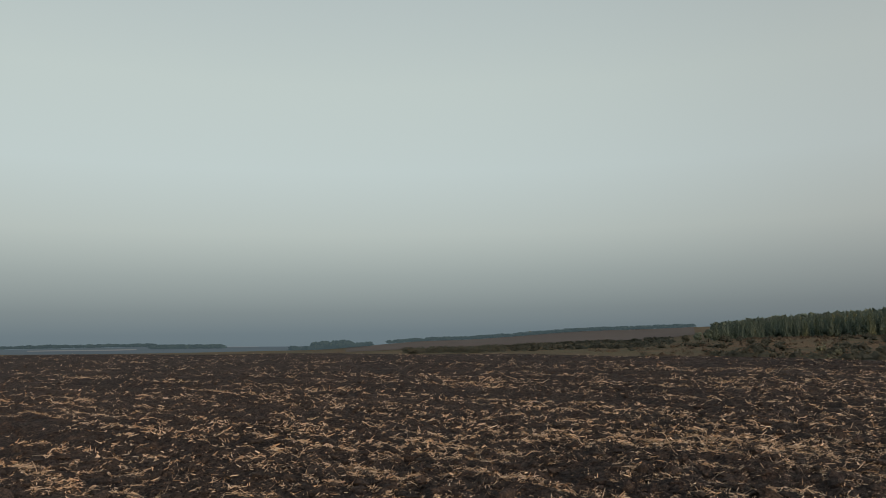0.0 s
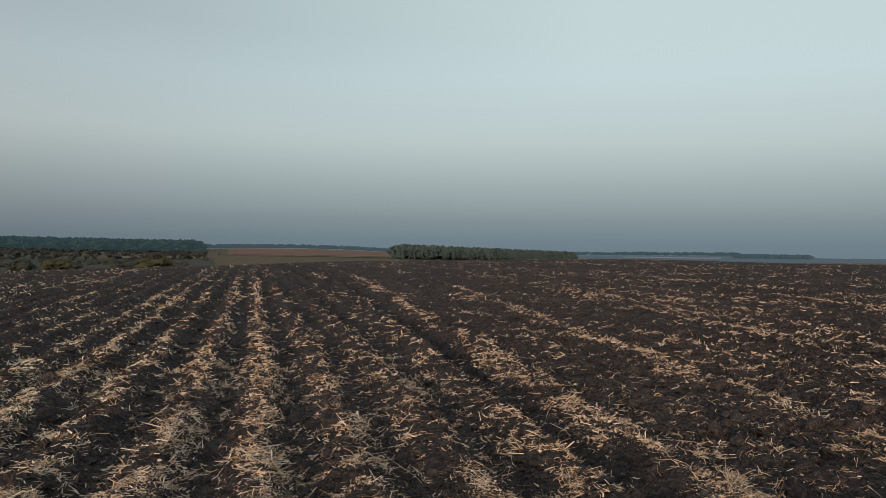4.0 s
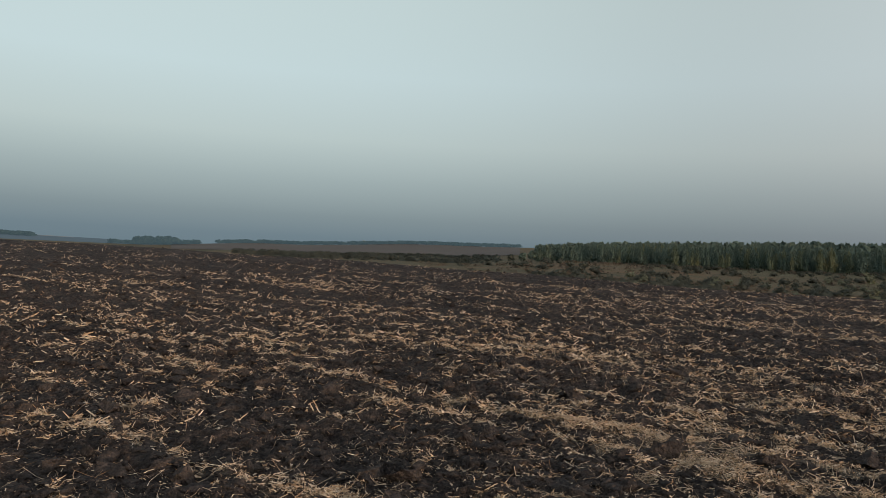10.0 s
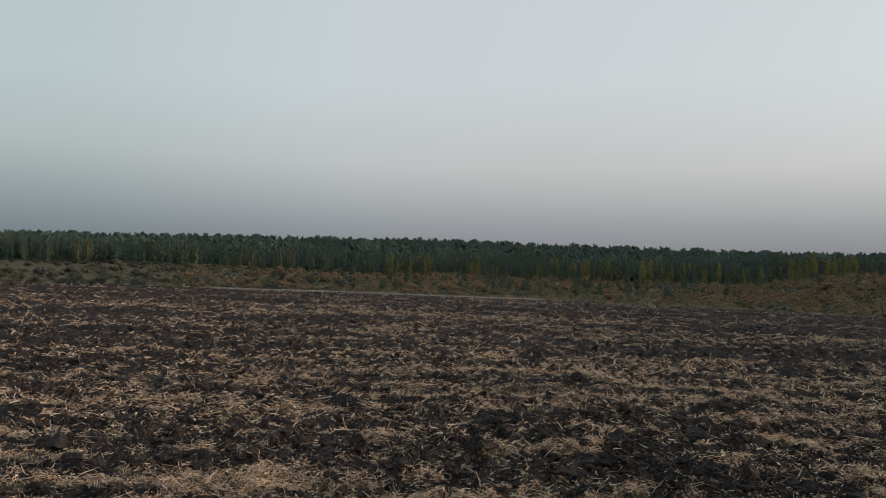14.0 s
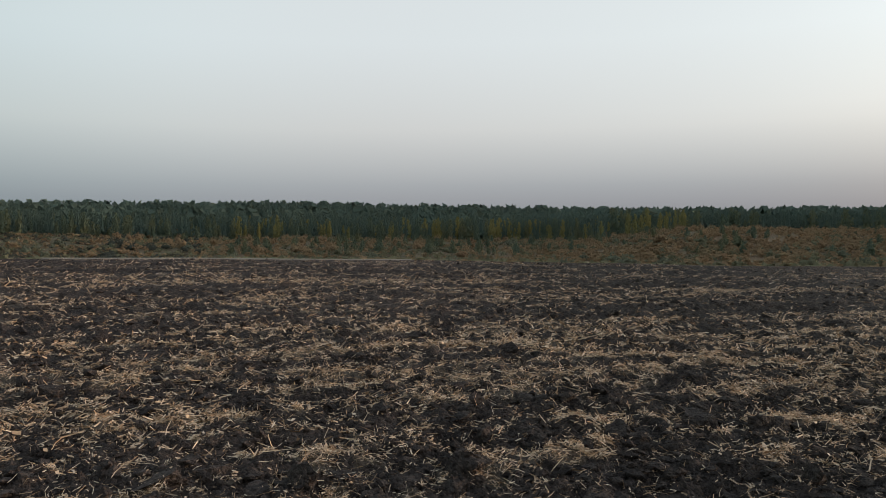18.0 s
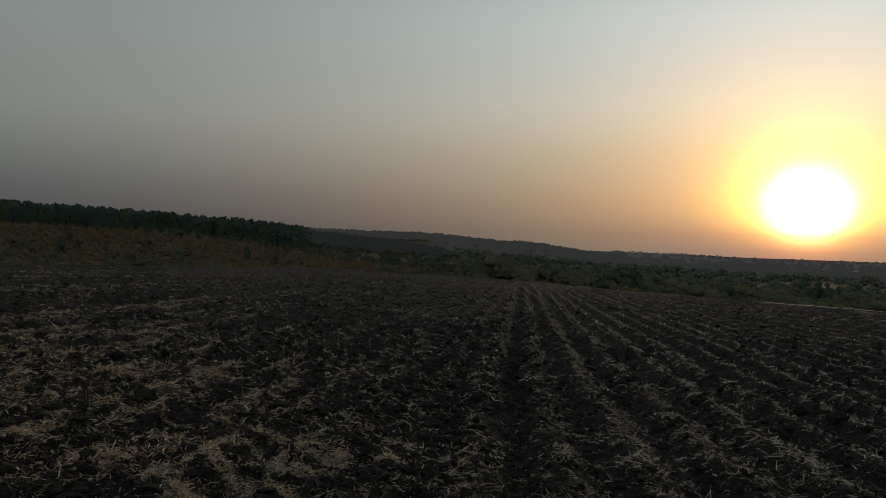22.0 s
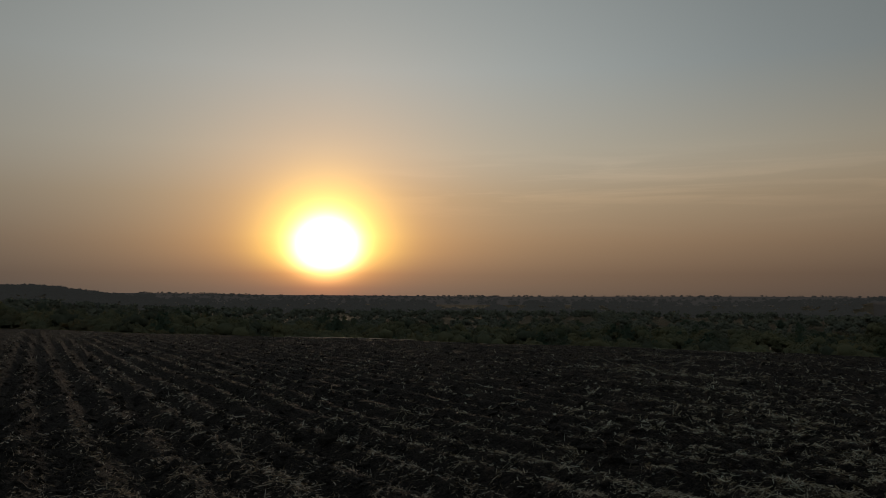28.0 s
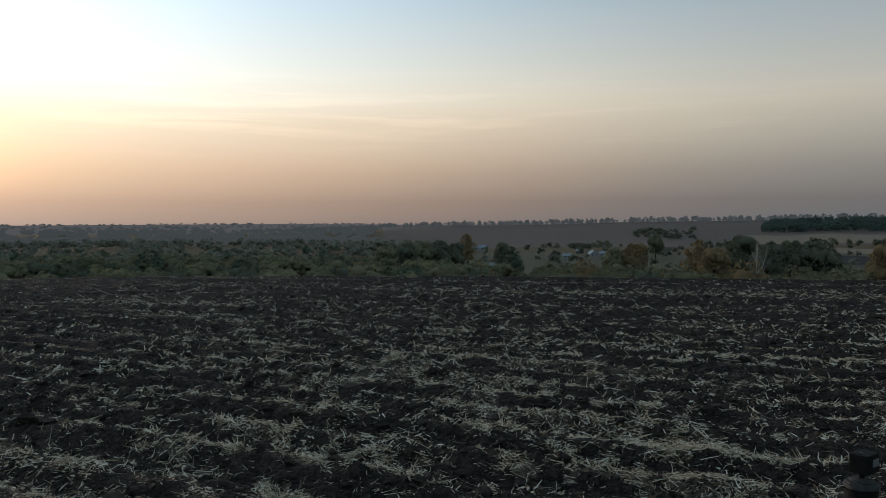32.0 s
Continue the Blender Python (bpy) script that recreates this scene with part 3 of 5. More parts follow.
def straw_cover(x, y):
    """0 to 1: how thick the straw lies."""
    P, s, v = row_phase(x, y)
    P = P + 0.16 * (vnoise(x / 1.3, y / 1.3, 14) - 0.5) + 0.12 * (vnoise(x / 0.4, y / 0.4, 15) - 0.5)
    k = np.round((P - RIDGE) / PITCH)
    reach = 4.5 * sstep(2.0, 9.0, s)
    tidy = sstep(3.4 + reach, 1.4 + 0.6 * reach, P) * (0.45 + 0.55 * sstep(-4.5, -2.0, P))
    strip = 0.5 + 0.5 * np.cos(2 * np.pi * (P - RIDGE) / PITCH)
    row = 0.30 + 0.70 * rnd2(k, k * 0, 5)
    # beyond the tidy rows the straw lies in swaths, far longer along the rows than across
    az, r = bearing(x, y)
    far = sstep(9.0, 24.0, r)
    swath = 0.55 * vnoise(P / 0.75, s / 12.0, 13) + 0.45 * vnoise(P / 0.34, s / 4.5, 18)
    mats = 0.46 * vnoise(P / 0.15, s / (0.30 + 1.0 * (1 - tidy)), 17) + 0.20 * vnoise(x / 0.27, y / 0.27, 16) + 0.34 * vnoise(x / 0.12, y / 0.12, 11)
    mats = 0.5 + (mats - 0.5) * (1.12 + 0.22 * (1 - tidy) - 0.5 * far)
    thin = 0.6 * vnoise(x / 1.9, y / 1.9, 12) + 0.4 * vnoise(x / 0.6, y / 0.6, 19)
    mats += tidy * (0.27 * strip ** 1.3 * row - 0.065) + (1 - tidy) * ((0.30 + 0.22 * far) * sstep(0.36, 0.64, 0.62 * swath + 0.38 * rnd2(k, k * 0, 6)) * (0.20 + 0.80 * strip ** (2 + 1.5 * far)) - 0.115 - 0.03 * far)
    d = 0.035 - 0.018 * far + 0.10 * sstep(0.30, 0.70, thin) * (1 - 0.8 * far) + 0.80 * sstep(0.565, 0.65, mats)
    d *= 1 - 0.85 * np.exp(-((P - 2.0) / 0.22) ** 2)
    # thickest on the eastern side
    d *= 0.86 + 0.40 * sstep(8.5, 3.5, r)
    d *= 0.80 + (0.22 + 0.16 * sstep(11.0, 5.0, r)) * sstep(8.0, -40.0, az) * sstep(-117.0, -96.0, az) - 0.18 * np.exp(-((az - 14) / 26) ** 2) - 0.20 * np.exp(-((az - 52) / 24) ** 2) - 0.22 * np.exp(-((az + 32) / 24) ** 2) - 0.16 * sstep(160.0, 146.0, az) * sstep(120.0, 130.0, az) - 0.58 * sstep(-102.0, -122.0, az) * sstep(-176.0, -160.0, az)
    return np.clip(d, 0, 1)


def relief(x, y, r):
    """Ridges, furrows and clods of the ploughed field."""
    P, s, v = row_phase(x, y)
    P = P + 0.10 * (vnoise(x / 1.1, y / 1.1, 26) - 0.5)
    tidy = sstep(3.2, 1.2, P) * (0.6 + 0.4 * sstep(-5.0, -2.0, P))
    fade = sstep(90.0, 20.0, r)
    # the furrow lies nearer to one of its two ridges
    u = (P - RIDGE) / PITCH
    u = u - np.floor(u)
    u = np.where(u < 0.38, u / 0.38 * 0.5, 0.5 + (u - 0.38) / 0.62 * 0.5)
    h = (0.028 + 0.038 * tidy) * np.cos(2 * np.pi * u)
    h -= 0.08 * np.exp(-((P - 2.0) / 0.16) ** 2) + 0.04 * np.exp(-((P + 3.3) / 0.25) ** 2)
    h += 0.07 * (vnoise(x / 2.6, y / 2.6, 21) - 0.5)
    b1 = 1 - np.abs(2 * vnoise(x / 0.42, y / 0.42, 22) - 1)
    b2 = 1 - np.abs(2 * vnoise(x / 0.17 + 3, y / 0.17, 23) - 1)
    b3 = vnoise(x / 0.075, y / 0.075, 24)
    rough = 0.45 + 0.20 * (1 - tidy) + 0.9 * (1 - tidy) * vnoise(x / 3.0, y / 3.0, 25)
    h += rough * (0.050 * (b1 - 0.5) + 0.055 * (b2 - 0.5) + 0.045 * (b3 - 0.5) * fade)
    return h


def surface(x, y):
    az, r = bearing(np.asarray(x, float), np.asarray(y, float))
    e = edge(az)
    return land(x, y) + np.where(r < e, relief(np.asarray(x, float), np.asarray(y, float), r) * sstep(0.0, 1.0, r) * sstep(1.0, 0.96, r / e), 0)


# finer over the bearings that lie open to view
AZ = np.concatenate((np.linspace(-180, 78, 700, endpoint=False), np.linspace(78, 132, 36, endpoint=False), np.linspace(132, 180, 130, endpoint=False)))


def ring_sheet(name, radii_of, smooth):
    """A polar sheet: radii_of is rings x bearings."""
    n, k = radii_of.shape
    x, y = polar(np.broadcast_to(AZ, (n, k)), radii_of)
    z = surface(x, y)
    verts = np.stack((x, y, z), -1).reshape(-1, 3)
    a = np.arange(n * k).reshape(n, k)
    b = np.roll(a, -1, axis=1)
    faces = np.stack((a[:-1], a[1:], b[1:], b[:-1]), -1).reshape(-1, 4)
    return raw_mesh(name, verts, faces, smooth), x, y


E = edge(AZ)
inner = np.concatenate((np.linspace(0.02, 2.4, 22), 2.5 * np.exp(np.linspace(0, math.log(30 / 2.5), 230))))
rings = [np.full_like(AZ, r) for r in inner] + [30 + (E - 30) * t for t in np.linspace(0, 1, 60)[1:] ** 1.25]
me, fx, fy = ring_sheet("ploughed_field", np.array(rings), False)
me.materials.append(M_SOIL)
cover = me.attributes.new("straw", "FLOAT", "POINT")
cover.data.foreach_set("value", straw_cover(fx, fy).astype(np.float32).ravel())
tagged(new("ploughed_field", me), "dark ploughed soil with straw lying along the old drill rows", "ploughed field", kind="structure")

outer = [E * f for f in (1.0, 1.02, 1.05, 1.1, 1.18, 1.25)]
outer += [E * 1.25 * (1500.0 / (E * 1.25)) ** t for t in np.linspace(0, 1, 60)[1:]]
me, _, _ = ring_sheet("ground", np.array(outer), True)
me.materials.append(M_MEADOW)
tagged(new("ground", me), "rough autumn meadow falling into a valley", "ground", kind="structure")

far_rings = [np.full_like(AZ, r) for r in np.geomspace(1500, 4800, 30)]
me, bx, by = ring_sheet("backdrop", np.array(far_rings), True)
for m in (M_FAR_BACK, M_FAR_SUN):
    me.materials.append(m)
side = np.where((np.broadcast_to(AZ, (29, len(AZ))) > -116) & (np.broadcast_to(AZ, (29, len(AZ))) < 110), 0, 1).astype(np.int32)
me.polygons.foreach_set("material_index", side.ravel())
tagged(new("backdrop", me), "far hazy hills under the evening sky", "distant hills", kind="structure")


# ---- small scale of the field: straw and clods ----
SEEN = (-228.0, 78.0)                 # bearings that lie open to view


def field_points(n, r0, r1, seed, round_about=False):
    """Points of the field between two radii, even over the picture rather than over the ground."""
    g = np.random.default_rng(seed)
    az = g.uniform(-180, 180, n) if round_about else g.uniform(SEEN[0], SEEN[1], n)
    r = np.sqrt(r0 * r0 + (r1 * r1 - r0 * r0) * g.random(n)) if round_about else r0 * (r1 / r0) ** g.random(n)
    az = (az + 180) % 360 - 180
    keep = r < edge(az) * 0.985
    x, y = polar(az[keep], r[keep])
    return x, y, r[keep], g


def straw_bed(name, n, r0, r1, seed, thick, long0, long1, steps, spare, heap=1, loose=0.05, lift=0.7, along_row=0.0, round_about=False):
    """Loose stalks: thin curled blades in tangled heaps, thickest along the drill rows."""
    x, y, r, g = field_points(n, r0, r1, seed, round_about)
    keep = g.random(len(x)) < straw_cover(x, y) * (1 - spare) + spare
    if round_about and r0 > 0.0:
        az = bearing(x, y)[0]
        keep &= (az > SEEN[1]) & (az < SEEN[0] + 360)
    x, y = x[keep], y[keep]
    # each chosen spot carries a small tangle whose stalks lie more or less one way
    turn = g.uniform(0, 2 * np.pi, len(x))
    if along_row:
        turn = np.where(g.random(len(x)) < along_row, math.atan2(ROW_D[1], ROW_D[0]) + g.normal(0, 0.35, len(x)), turn)
    thickness = straw_cover(x, y)
    own = np.repeat(np.arange(len(x)), heap)
    m = len(own)
    x, y = x[own] + g.normal(0, loose, m), y[own] + g.normal(0, loose, m)
    turn = turn[own] + g.normal(0, 0.75, m)
    length = g.uniform(long0, long1, m) * (0.5 + g.random(m))
    rise = np.where(g.random(m) < 0.09 * (lift - 0.3), g.uniform(0.5, 1.2, m), g.normal(0.10 * lift, 0.45 * lift, m))
    wide = thick * g.uniform(0.6, 1.5, m)
    flake = g.random(m) < 0.08
    wide, length = np.where(flake, wide * 2.3, wide), np.where(flake, length * 0.45, length)
    d = np.stack((np.cos(turn) * np.cos(rise), np.sin(turn) * np.cos(rise), np.sin(rise)), -1)
    n1 = np.stack((-np.sin(turn), np.cos(turn), np.zeros(m)), -1)
    n2 = np.cross(d, n1)
    base = np.stack((x, y, surface(x, y) + 0.004 + wide * 0.5 + g.random(m) * (0.008 + 0.045 * thickness[own])), -1)
    base -= d * (length * 0.5 * (rise > -9))[:, None] * np.array((1, 1, 0))
    roll = g.normal(0, 0.7, m)[:, None]
    across = n1 * np.cos(roll) + n2 * np.sin(roll)
    curl = (n1 * g.normal(0, 0.95, (m, 1)) + n2 * g.normal(0, 0.5, (m, 1))) * length[:, None]
    drop = np.array((0, 0, 0.7)) * (np.maximum(rise, 0) * length)[:, None]
    along = [(base + d * (length * u)[:, None] + curl * (u * u) - drop * (u * u), 1.0 - 0.35 * u) for u in np.linspace(0, 1, steps + 1)]
    V = np.stack([p + across * (side * wide * w)[:, None] for p, w in along for side in (-1, 1)], 1)
    Q = np.array([(2 * k, 2 * k + 1, 2 * k + 3, 2 * k + 2) for k in range(len(along) - 1)])[None] + (np.arange(m) * V.shape[1])[:, None, None]
    me = raw_mesh(name, V.reshape(-1, 3), Q.reshape(-1, 4))
    me.materials.append(M_STRAW)
    return tagged(new(name, me), "bleached straw stalks scattered in rows over dark soil", "straw", kind="stuff")


straw_bed("straw", 9000, 0.0, 2.7, 45, 0.0018, 0.020, 0.065, 1, 0.05, 4, 0.04, 0.5, round_about=True)
straw_bed("straw", 40000, 2.6, 14.0, 46, 0.0030, 0.03, 0.10, 1, 0.03, 4, 0.05, 0.4, round_about=True)
straw_bed("straw", 110000, 2.6, 6.8, 41, 0.0029, 0.014, 0.048, 2, 0.03, 7, 0.024, 0.95)
straw_bed("straw", 80000, 2.6, 11.0, 47, 0.0023, 0.03, 0.085, 2, 0.30, 1, 0.0, 0.9)
straw_bed("straw", 115000, 6.4, 12.0, 44, 0.0046, 0.020, 0.052, 1, 0.03, 6, 0.024, 1.0)
straw_bed("straw", 120000, 11.0, 26.0, 42, 0.0078, 0.024, 0.060, 1, 0.02, 6, 0.036, 0.9, 0.3)
straw_bed("straw", 150000, 22.0, 110.0, 43, 0.0092, 0.045, 0.105, 1, 0.01, 6, 0.09, 0.6, 0.5)


def clod_arrays(seed, detail):
    """A lump of soil: an icosphere broken by planes and noise."""
    g = random.Random(seed)
    bm = bmesh.new()
    bmesh.ops.create_icosphere(bm, subdivisions=detail, radius=1.0)
    cuts = [(Vector((g.gauss(0, 1), g.gauss(0, 1), g.gauss(0, 1))).normalized(), g.uniform(0.3, 0.75)) for _ in range(9)]
    stretch = Vector((g.uniform(0.8, 1.35), g.uniform(0.7, 1.0), g.uniform(0.55, 0.85)))
    for v in bm.verts:
        p = v.co * (0.95 + 0.5 * noise.noise(v.co * 1.3 + Vector((seed * 3.1, 0, 0))) + 0.30 * noise.noise(v.co * 3.3 + Vector((0, seed * 2.3, 0))))
        for nrm, off in cuts:
            k = p.dot(nrm) - off
            if k > 0:
                p -= nrm * k * 0.95
        if detail > 2:
            p *= 1 + 0.16 * noise.noise(v.co * 5.0 + Vector((seed, 0, 0))) + 0.10 * noise.noise(v.co * 10.0)
        p += Vector((g.gauss(0, 1), g.gauss(0, 1), g.gauss(0, 1))) * (0.045 if detail < 3 else 0.02)
        v.co = Vector((p.x * stretch.x, p.y * stretch.y, p.z * stretch.z))
    V = np.array([tuple(v.co) for v in bm.verts])
    Fs = np.array([[v.index for v in f.verts] for f in bm.faces])
    bm.free()
    return V, Fs


def scatter(name, protos, x, y, z, sx, sz, g, mat, label, category, pick=None, smooth=False):
    """Many joined copies of a few shapes, as one object of kind stuff."""
    pick = g.integers(0, len(protos), len(x)) if pick is None else pick
    turn = g.uniform(0, 2 * np.pi, len(x))
    parts = []
    for k, (V, Fs) in enumerate(protos):
        i = np.where(pick == k)[0]
        if not len(i):
            continue
        c, s = np.cos(turn[i])[:, None], np.sin(turn[i])[:, None]
        X = (V[None, :, 0] * c - V[None, :, 1] * s) * sx[i][:, None] + x[i][:, None]
        Y = (V[None, :, 0] * s + V[None, :, 1] * c) * sx[i][:, None] + y[i][:, None]
        Z = V[None, :, 2] * sz[i][:, None] + z[i][:, None]
        P = np.stack((X, Y, Z), -1).reshape(-1, 3)
        parts.append((P, (Fs[None] + (np.arange(len(i)) * len(V))[:, None, None]).reshape(-1, 3)))
    me = raw_mesh(name, *join(parts), smooth)
    me.materials.append(mat)
    return tagged(new(name, me), label, category, kind="stuff")


CLODS_FINE = [clod_arrays(i, 3) for i in range(8)]
CLODS_ROUGH = [clod_arrays(i + 20, 1) for i in range(6)]


def clod_bed(n, r0, r1, seed, protos, small, large, round_about=False):
    x, y, r, g = field_points(n, r0, r1, seed, round_about)
    P, s, v = row_phase(x, y)
    keep = g.random(len(x)) < (0.55 + 0.45 * sstep(0.5, 4.0, P)) * (0.4 + vnoise(x / 2.2, y / 2.2, 31)) * (1.05 - straw_cover(x, y))
    x, y = x[keep], y[keep]
    size = small + (large - small) * g.random(len(x)) ** (3 if protos is CRUMBS else 2.2)
    scatter("clods", protos, x, y, surface(x, y) + size * 0.12, size * g.uniform(0.8, 1.3, len(x)), size * g.uniform(0.7, 1.1, len(x)) * (0.55 if protos is CRUMBS else 1.0), g, M_CLOD,
            "small crumbled clods of dark brown soil on the field", "soil clods")


def crumb_arrays(seed):
    g = np.random.default_rng(seed)
    V = np.array([(1, 0, -.35), (-.5, .87, -.35), (-.5, -.87, -.35), (0, 0, .9)]) * g.uniform(0.7, 1.3, (4, 1)) + g.normal(0, 0.2, (4, 3))
    return V, np.array([(0, 1, 3), (1, 2, 3), (2, 0, 3)])


CRUMBS = [crumb_arrays(i) for i in range(12)]
clod_bed(100000, 2.6, 14.0, 53, CRUMBS, 0.012, 0.055)
clod_bed(42000, 12.0, 70.0, 54, CRUMBS, 0.04, 0.13)
clod_bed(9000, 0.4, 2.8, 55, CRUMBS, 0.012, 0.05, True)
clod_bed(300, 0.4, 2.8, 56, CLODS_ROUGH, 0.03, 0.09, True)
clod_bed(24000, 2.8, 12.0, 51, CLODS_ROUGH, 0.022, 0.10)
clod_bed(11000, 8.0, 50.0, 52, CLODS_ROUGH, 0.05, 0.15)

clod_meshes = []
for k, (V, Fs) in enumerate(CLODS_FINE):
    me = raw_mesh("soil_clod", V, Fs)
    me.materials.append(M_CLOD)
    clod_meshes.append(me)
# the largest lumps, which stand out singly: place and half-width
BIG = [(4.72, 5.61, .15), (4.36, 5.0, .17), (3.0, 5.75, .13), (5.45, 5.05, .13), (3.8, 5.58, .11), (7.78, 1.82, .15), (6.58, 2.8, .14), (5.44, 3.15, .13), (4.64, 4.56, .10),
       (6.09, 4.24, .13), (5.92, 3.56, .16), (6.28, 3.04, .15), (6.52, 2.76, .13), (8.67, 1.34, .19), (6.8, 2.54, .13), (3.09, 5.9, .11), (1.52, 6.08, .12), (0.61, 8.0, .13),
       (-2.81, 7.0, .12), (-1.89, 7.12, .13), (-1.1, 6.47, .1), (1.61, 8.13, .12), (-5.63, 3.53, .11), (-5.57, 2.01, .14), (-7.74, 3.12, .15), (-1.99, 7.24, .13),
       (10.15, -1.02, .17), (6.65, 2.89, .13), (7.88, 1.94, .14), (8.24, -1.09, .15), (10.23, -2.88, .14)]
g = np.random.default_rng(61)
x, y, r, _ = field_points(1500, 3.4, 10.5, 62)
P, s, v = row_phase(x, y)
ok = np.where(g.random(len(x)) < (0.10 + 0.9 * sstep(1.0, 4.0, P)) * sstep(-7.0, -2.0, y) * (1.1 - straw_cover(x, y)))[0][:268]
BIG += [(float(x[i]), float(y[i]), float(0.05 + 0.10 * g.random() ** 1.6)) for i in ok]
for i, (px, py, size) in enumerate(BIG):
    ob = new("soil_clod", clod_meshes[i % len(clod_meshes)])
    zz = float(surface(np.array([px]), np.array([py]))[0])
    ob.matrix_world = pose(px, py, zz + size * 0.12, 0, 0, (i * 77) % 360) @ Matrix.Diagonal((size, size * (0.8 + (i % 5) * 0.1), size * (0.85 + (i % 3) * 0.12), 1))
    tagged(ob, "large broken clod of dark brown soil lying on the field" if size > 0.1 else "fist-sized clod of dark soil lying on the field", "soil clod", "clods on the field")

# stubble tufts that still stand
def tuft_arrays(seed):
    q = np.random.default_rng(seed)
    m = 22
    a, lean, L = q.uniform(0, 2 * np.pi, m), np.abs(q.normal(1.0, 0.4, m)), q.uniform(0.04, 0.13, m)
    d = np.stack((np.cos(a) * np.sin(lean), np.sin(a) * np.sin(lean), np.cos(lean)), -1)
    n1 = np.stack((-np.sin(a), np.cos(a), np.zeros(m)), -1)
    foot = np.stack((q.normal(0, 0.05, m), q.normal(0, 0.035, m), np.full(m, -0.01)), -1)
    tip = foot + d * L[:, None] + np.array((0, 0, -1.0)) * (L * np.maximum(lean - 0.8, 0) * 0.5)[:, None]
    mid = foot + d * (L * 0.55)[:, None] + np.array((0, 0, 0.12)) * L[:, None]
    V = np.stack([p + n1 * (s_ * w_) for p, w_ in ((foot, 0.0024), (mid, 0.0028), (tip, 0.001)) for s_ in (-1, 1)], 1)
    Q = np.array([(0, 1, 3), (0, 3, 2), (2, 3, 5), (2, 5, 4)])[None] + (np.arange(m) * 6)[:, None, None]
    return V.reshape(-1, 3), Q.reshape(-1, 3)


tufts = [tuft_arrays(80 + k) for k in range(8)]
x, y, r, g = field_points(9000, 3.0, 16.0, 85)
ok = g.random(len(x)) < straw_cover(x, y) ** 1.5 * 0.5
x, y = x[ok], y[ok]
size = g.uniform(0.5, 1.0, len(x))
scatter("stubble_tufts", tufts, x, y, surface(x, y), size * 1.2, size * 0.8, g, M_STRAW, "tufts of dry golden stubble standing in the soil", "stubble tufts")

# the pale farm track along the field's rim
def dirt_track(az0, az1, mat):
    az = np.linspace(az0, az1, 90)
    e = edge(az)
    bands = []
    for off, dz in ((-0.9, -0.05), (-0.75, 0.04), (0.0, 0.05), (0.2, -0.1)):
        tx, ty = polar(az, e + off + 0.25 * vnoise(az / 3.0, az * 0, 71))
        bands.append(np.stack((tx, ty, SLOPE * ty + dz), -1))
    a = np.arange(4 * len(az)).reshape(4, -1)
    me = raw_mesh("dirt_track", np.concatenate(bands), np.stack((a[:-1, :-1], a[1:, :-1], a[1:, 1:], a[:-1, 1:]), -1).reshape(-1, 4))
    me.materials.append(mat)
    tagged(new("dirt_track", me), "pale trodden dirt track along the rim of the field", "track", kind="structure")


dirt_track(-70, -46, M_TRACK)
dirt_track(-157, -148, M_TRACKDIM)


def strip(name, label, az0, az1, r0, r1, mat, lift=0.4):
    """A strip of farmland laid over the hills."""
    A, Rr = np.meshgrid(np.linspace(az0, az1, 40), np.geomspace(r0, r1, 24))
    sx, sy = polar(A, Rr * (1 + 0.012 * np.sin(A * 1.3)))
    sz = surface(sx, sy) + lift
    a = np.arange(A.size).reshape(A.shape)
    me = raw_mesh(name, np.stack((sx, sy, sz), -1).reshape(-1, 3), np.stack((a[:-1, :-1], a[:-1, 1:], a[1:, 1:], a[1:, :-1]), -1).reshape(-1, 4), True)
    me.materials.append(mat)
    return tagged(new(name, me), label, "farm field", kind="structure")


strip("hill_field", "bare brown ploughed hillside above the village", 112, 171.5, 800, 1500, M_HILLSOIL)
strip("stubble_strip", "reddish brown stubble field before a far wood", 43.5, 55.5, 880, 1480, M_STUBBLE)
strip("stubble_strip", "narrow pale stubble strip behind the field", 44, 51, 700, 780, M_PALEFIELD)
strip("stubble_strip", "pale stubble strip between shrubs", 57, 63, 580, 640, M_PALEFIELD)
strip("fallow_strip", "grey fallow land below the stubble field", 45, 56, 700, 860, M_HILLSOIL, 0.3)
strip("fallow_strip", "narrow dark fallow plot beside the village", 150.6, 153.2, 700, 790, M_DARKFIELD, 0.5)
strip("stubble_strip", "pale mown plot behind the village trees", 151.0, 152.3, 430, 490, M_PALEFIELD)
strip("stubble_strip", "pale mown plot behind the village trees", 137, 141.2, 630, 690, M_PALEFIELD)
strip("stubble_strip", "pale tan stubble field below the hill wood", 132, 146.5, 890, 1080, M_PALEFIELD, 0.6)
strip("fallow_strip", "dark plot below a pale one", 136, 142, 530, 605, M_DARKFIELD)
strip("meadow_strip", "pale grazed meadow among the houses", 134, 172.0, 330, 640, M_DRYGRASS, 0.25)
strip("pasture_strip", "dull grey-green pasture below the wood", 56.5, 84, 72, 560, M_GRASS, 0.12)
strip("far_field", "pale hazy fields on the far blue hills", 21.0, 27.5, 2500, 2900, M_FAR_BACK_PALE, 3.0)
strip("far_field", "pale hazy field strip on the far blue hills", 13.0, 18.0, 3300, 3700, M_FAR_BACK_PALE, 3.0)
strip("ridge_field", "hazy brown ploughed ridge to the north", -17.5, 7.0, 850, 1500, M_HILLSOIL)


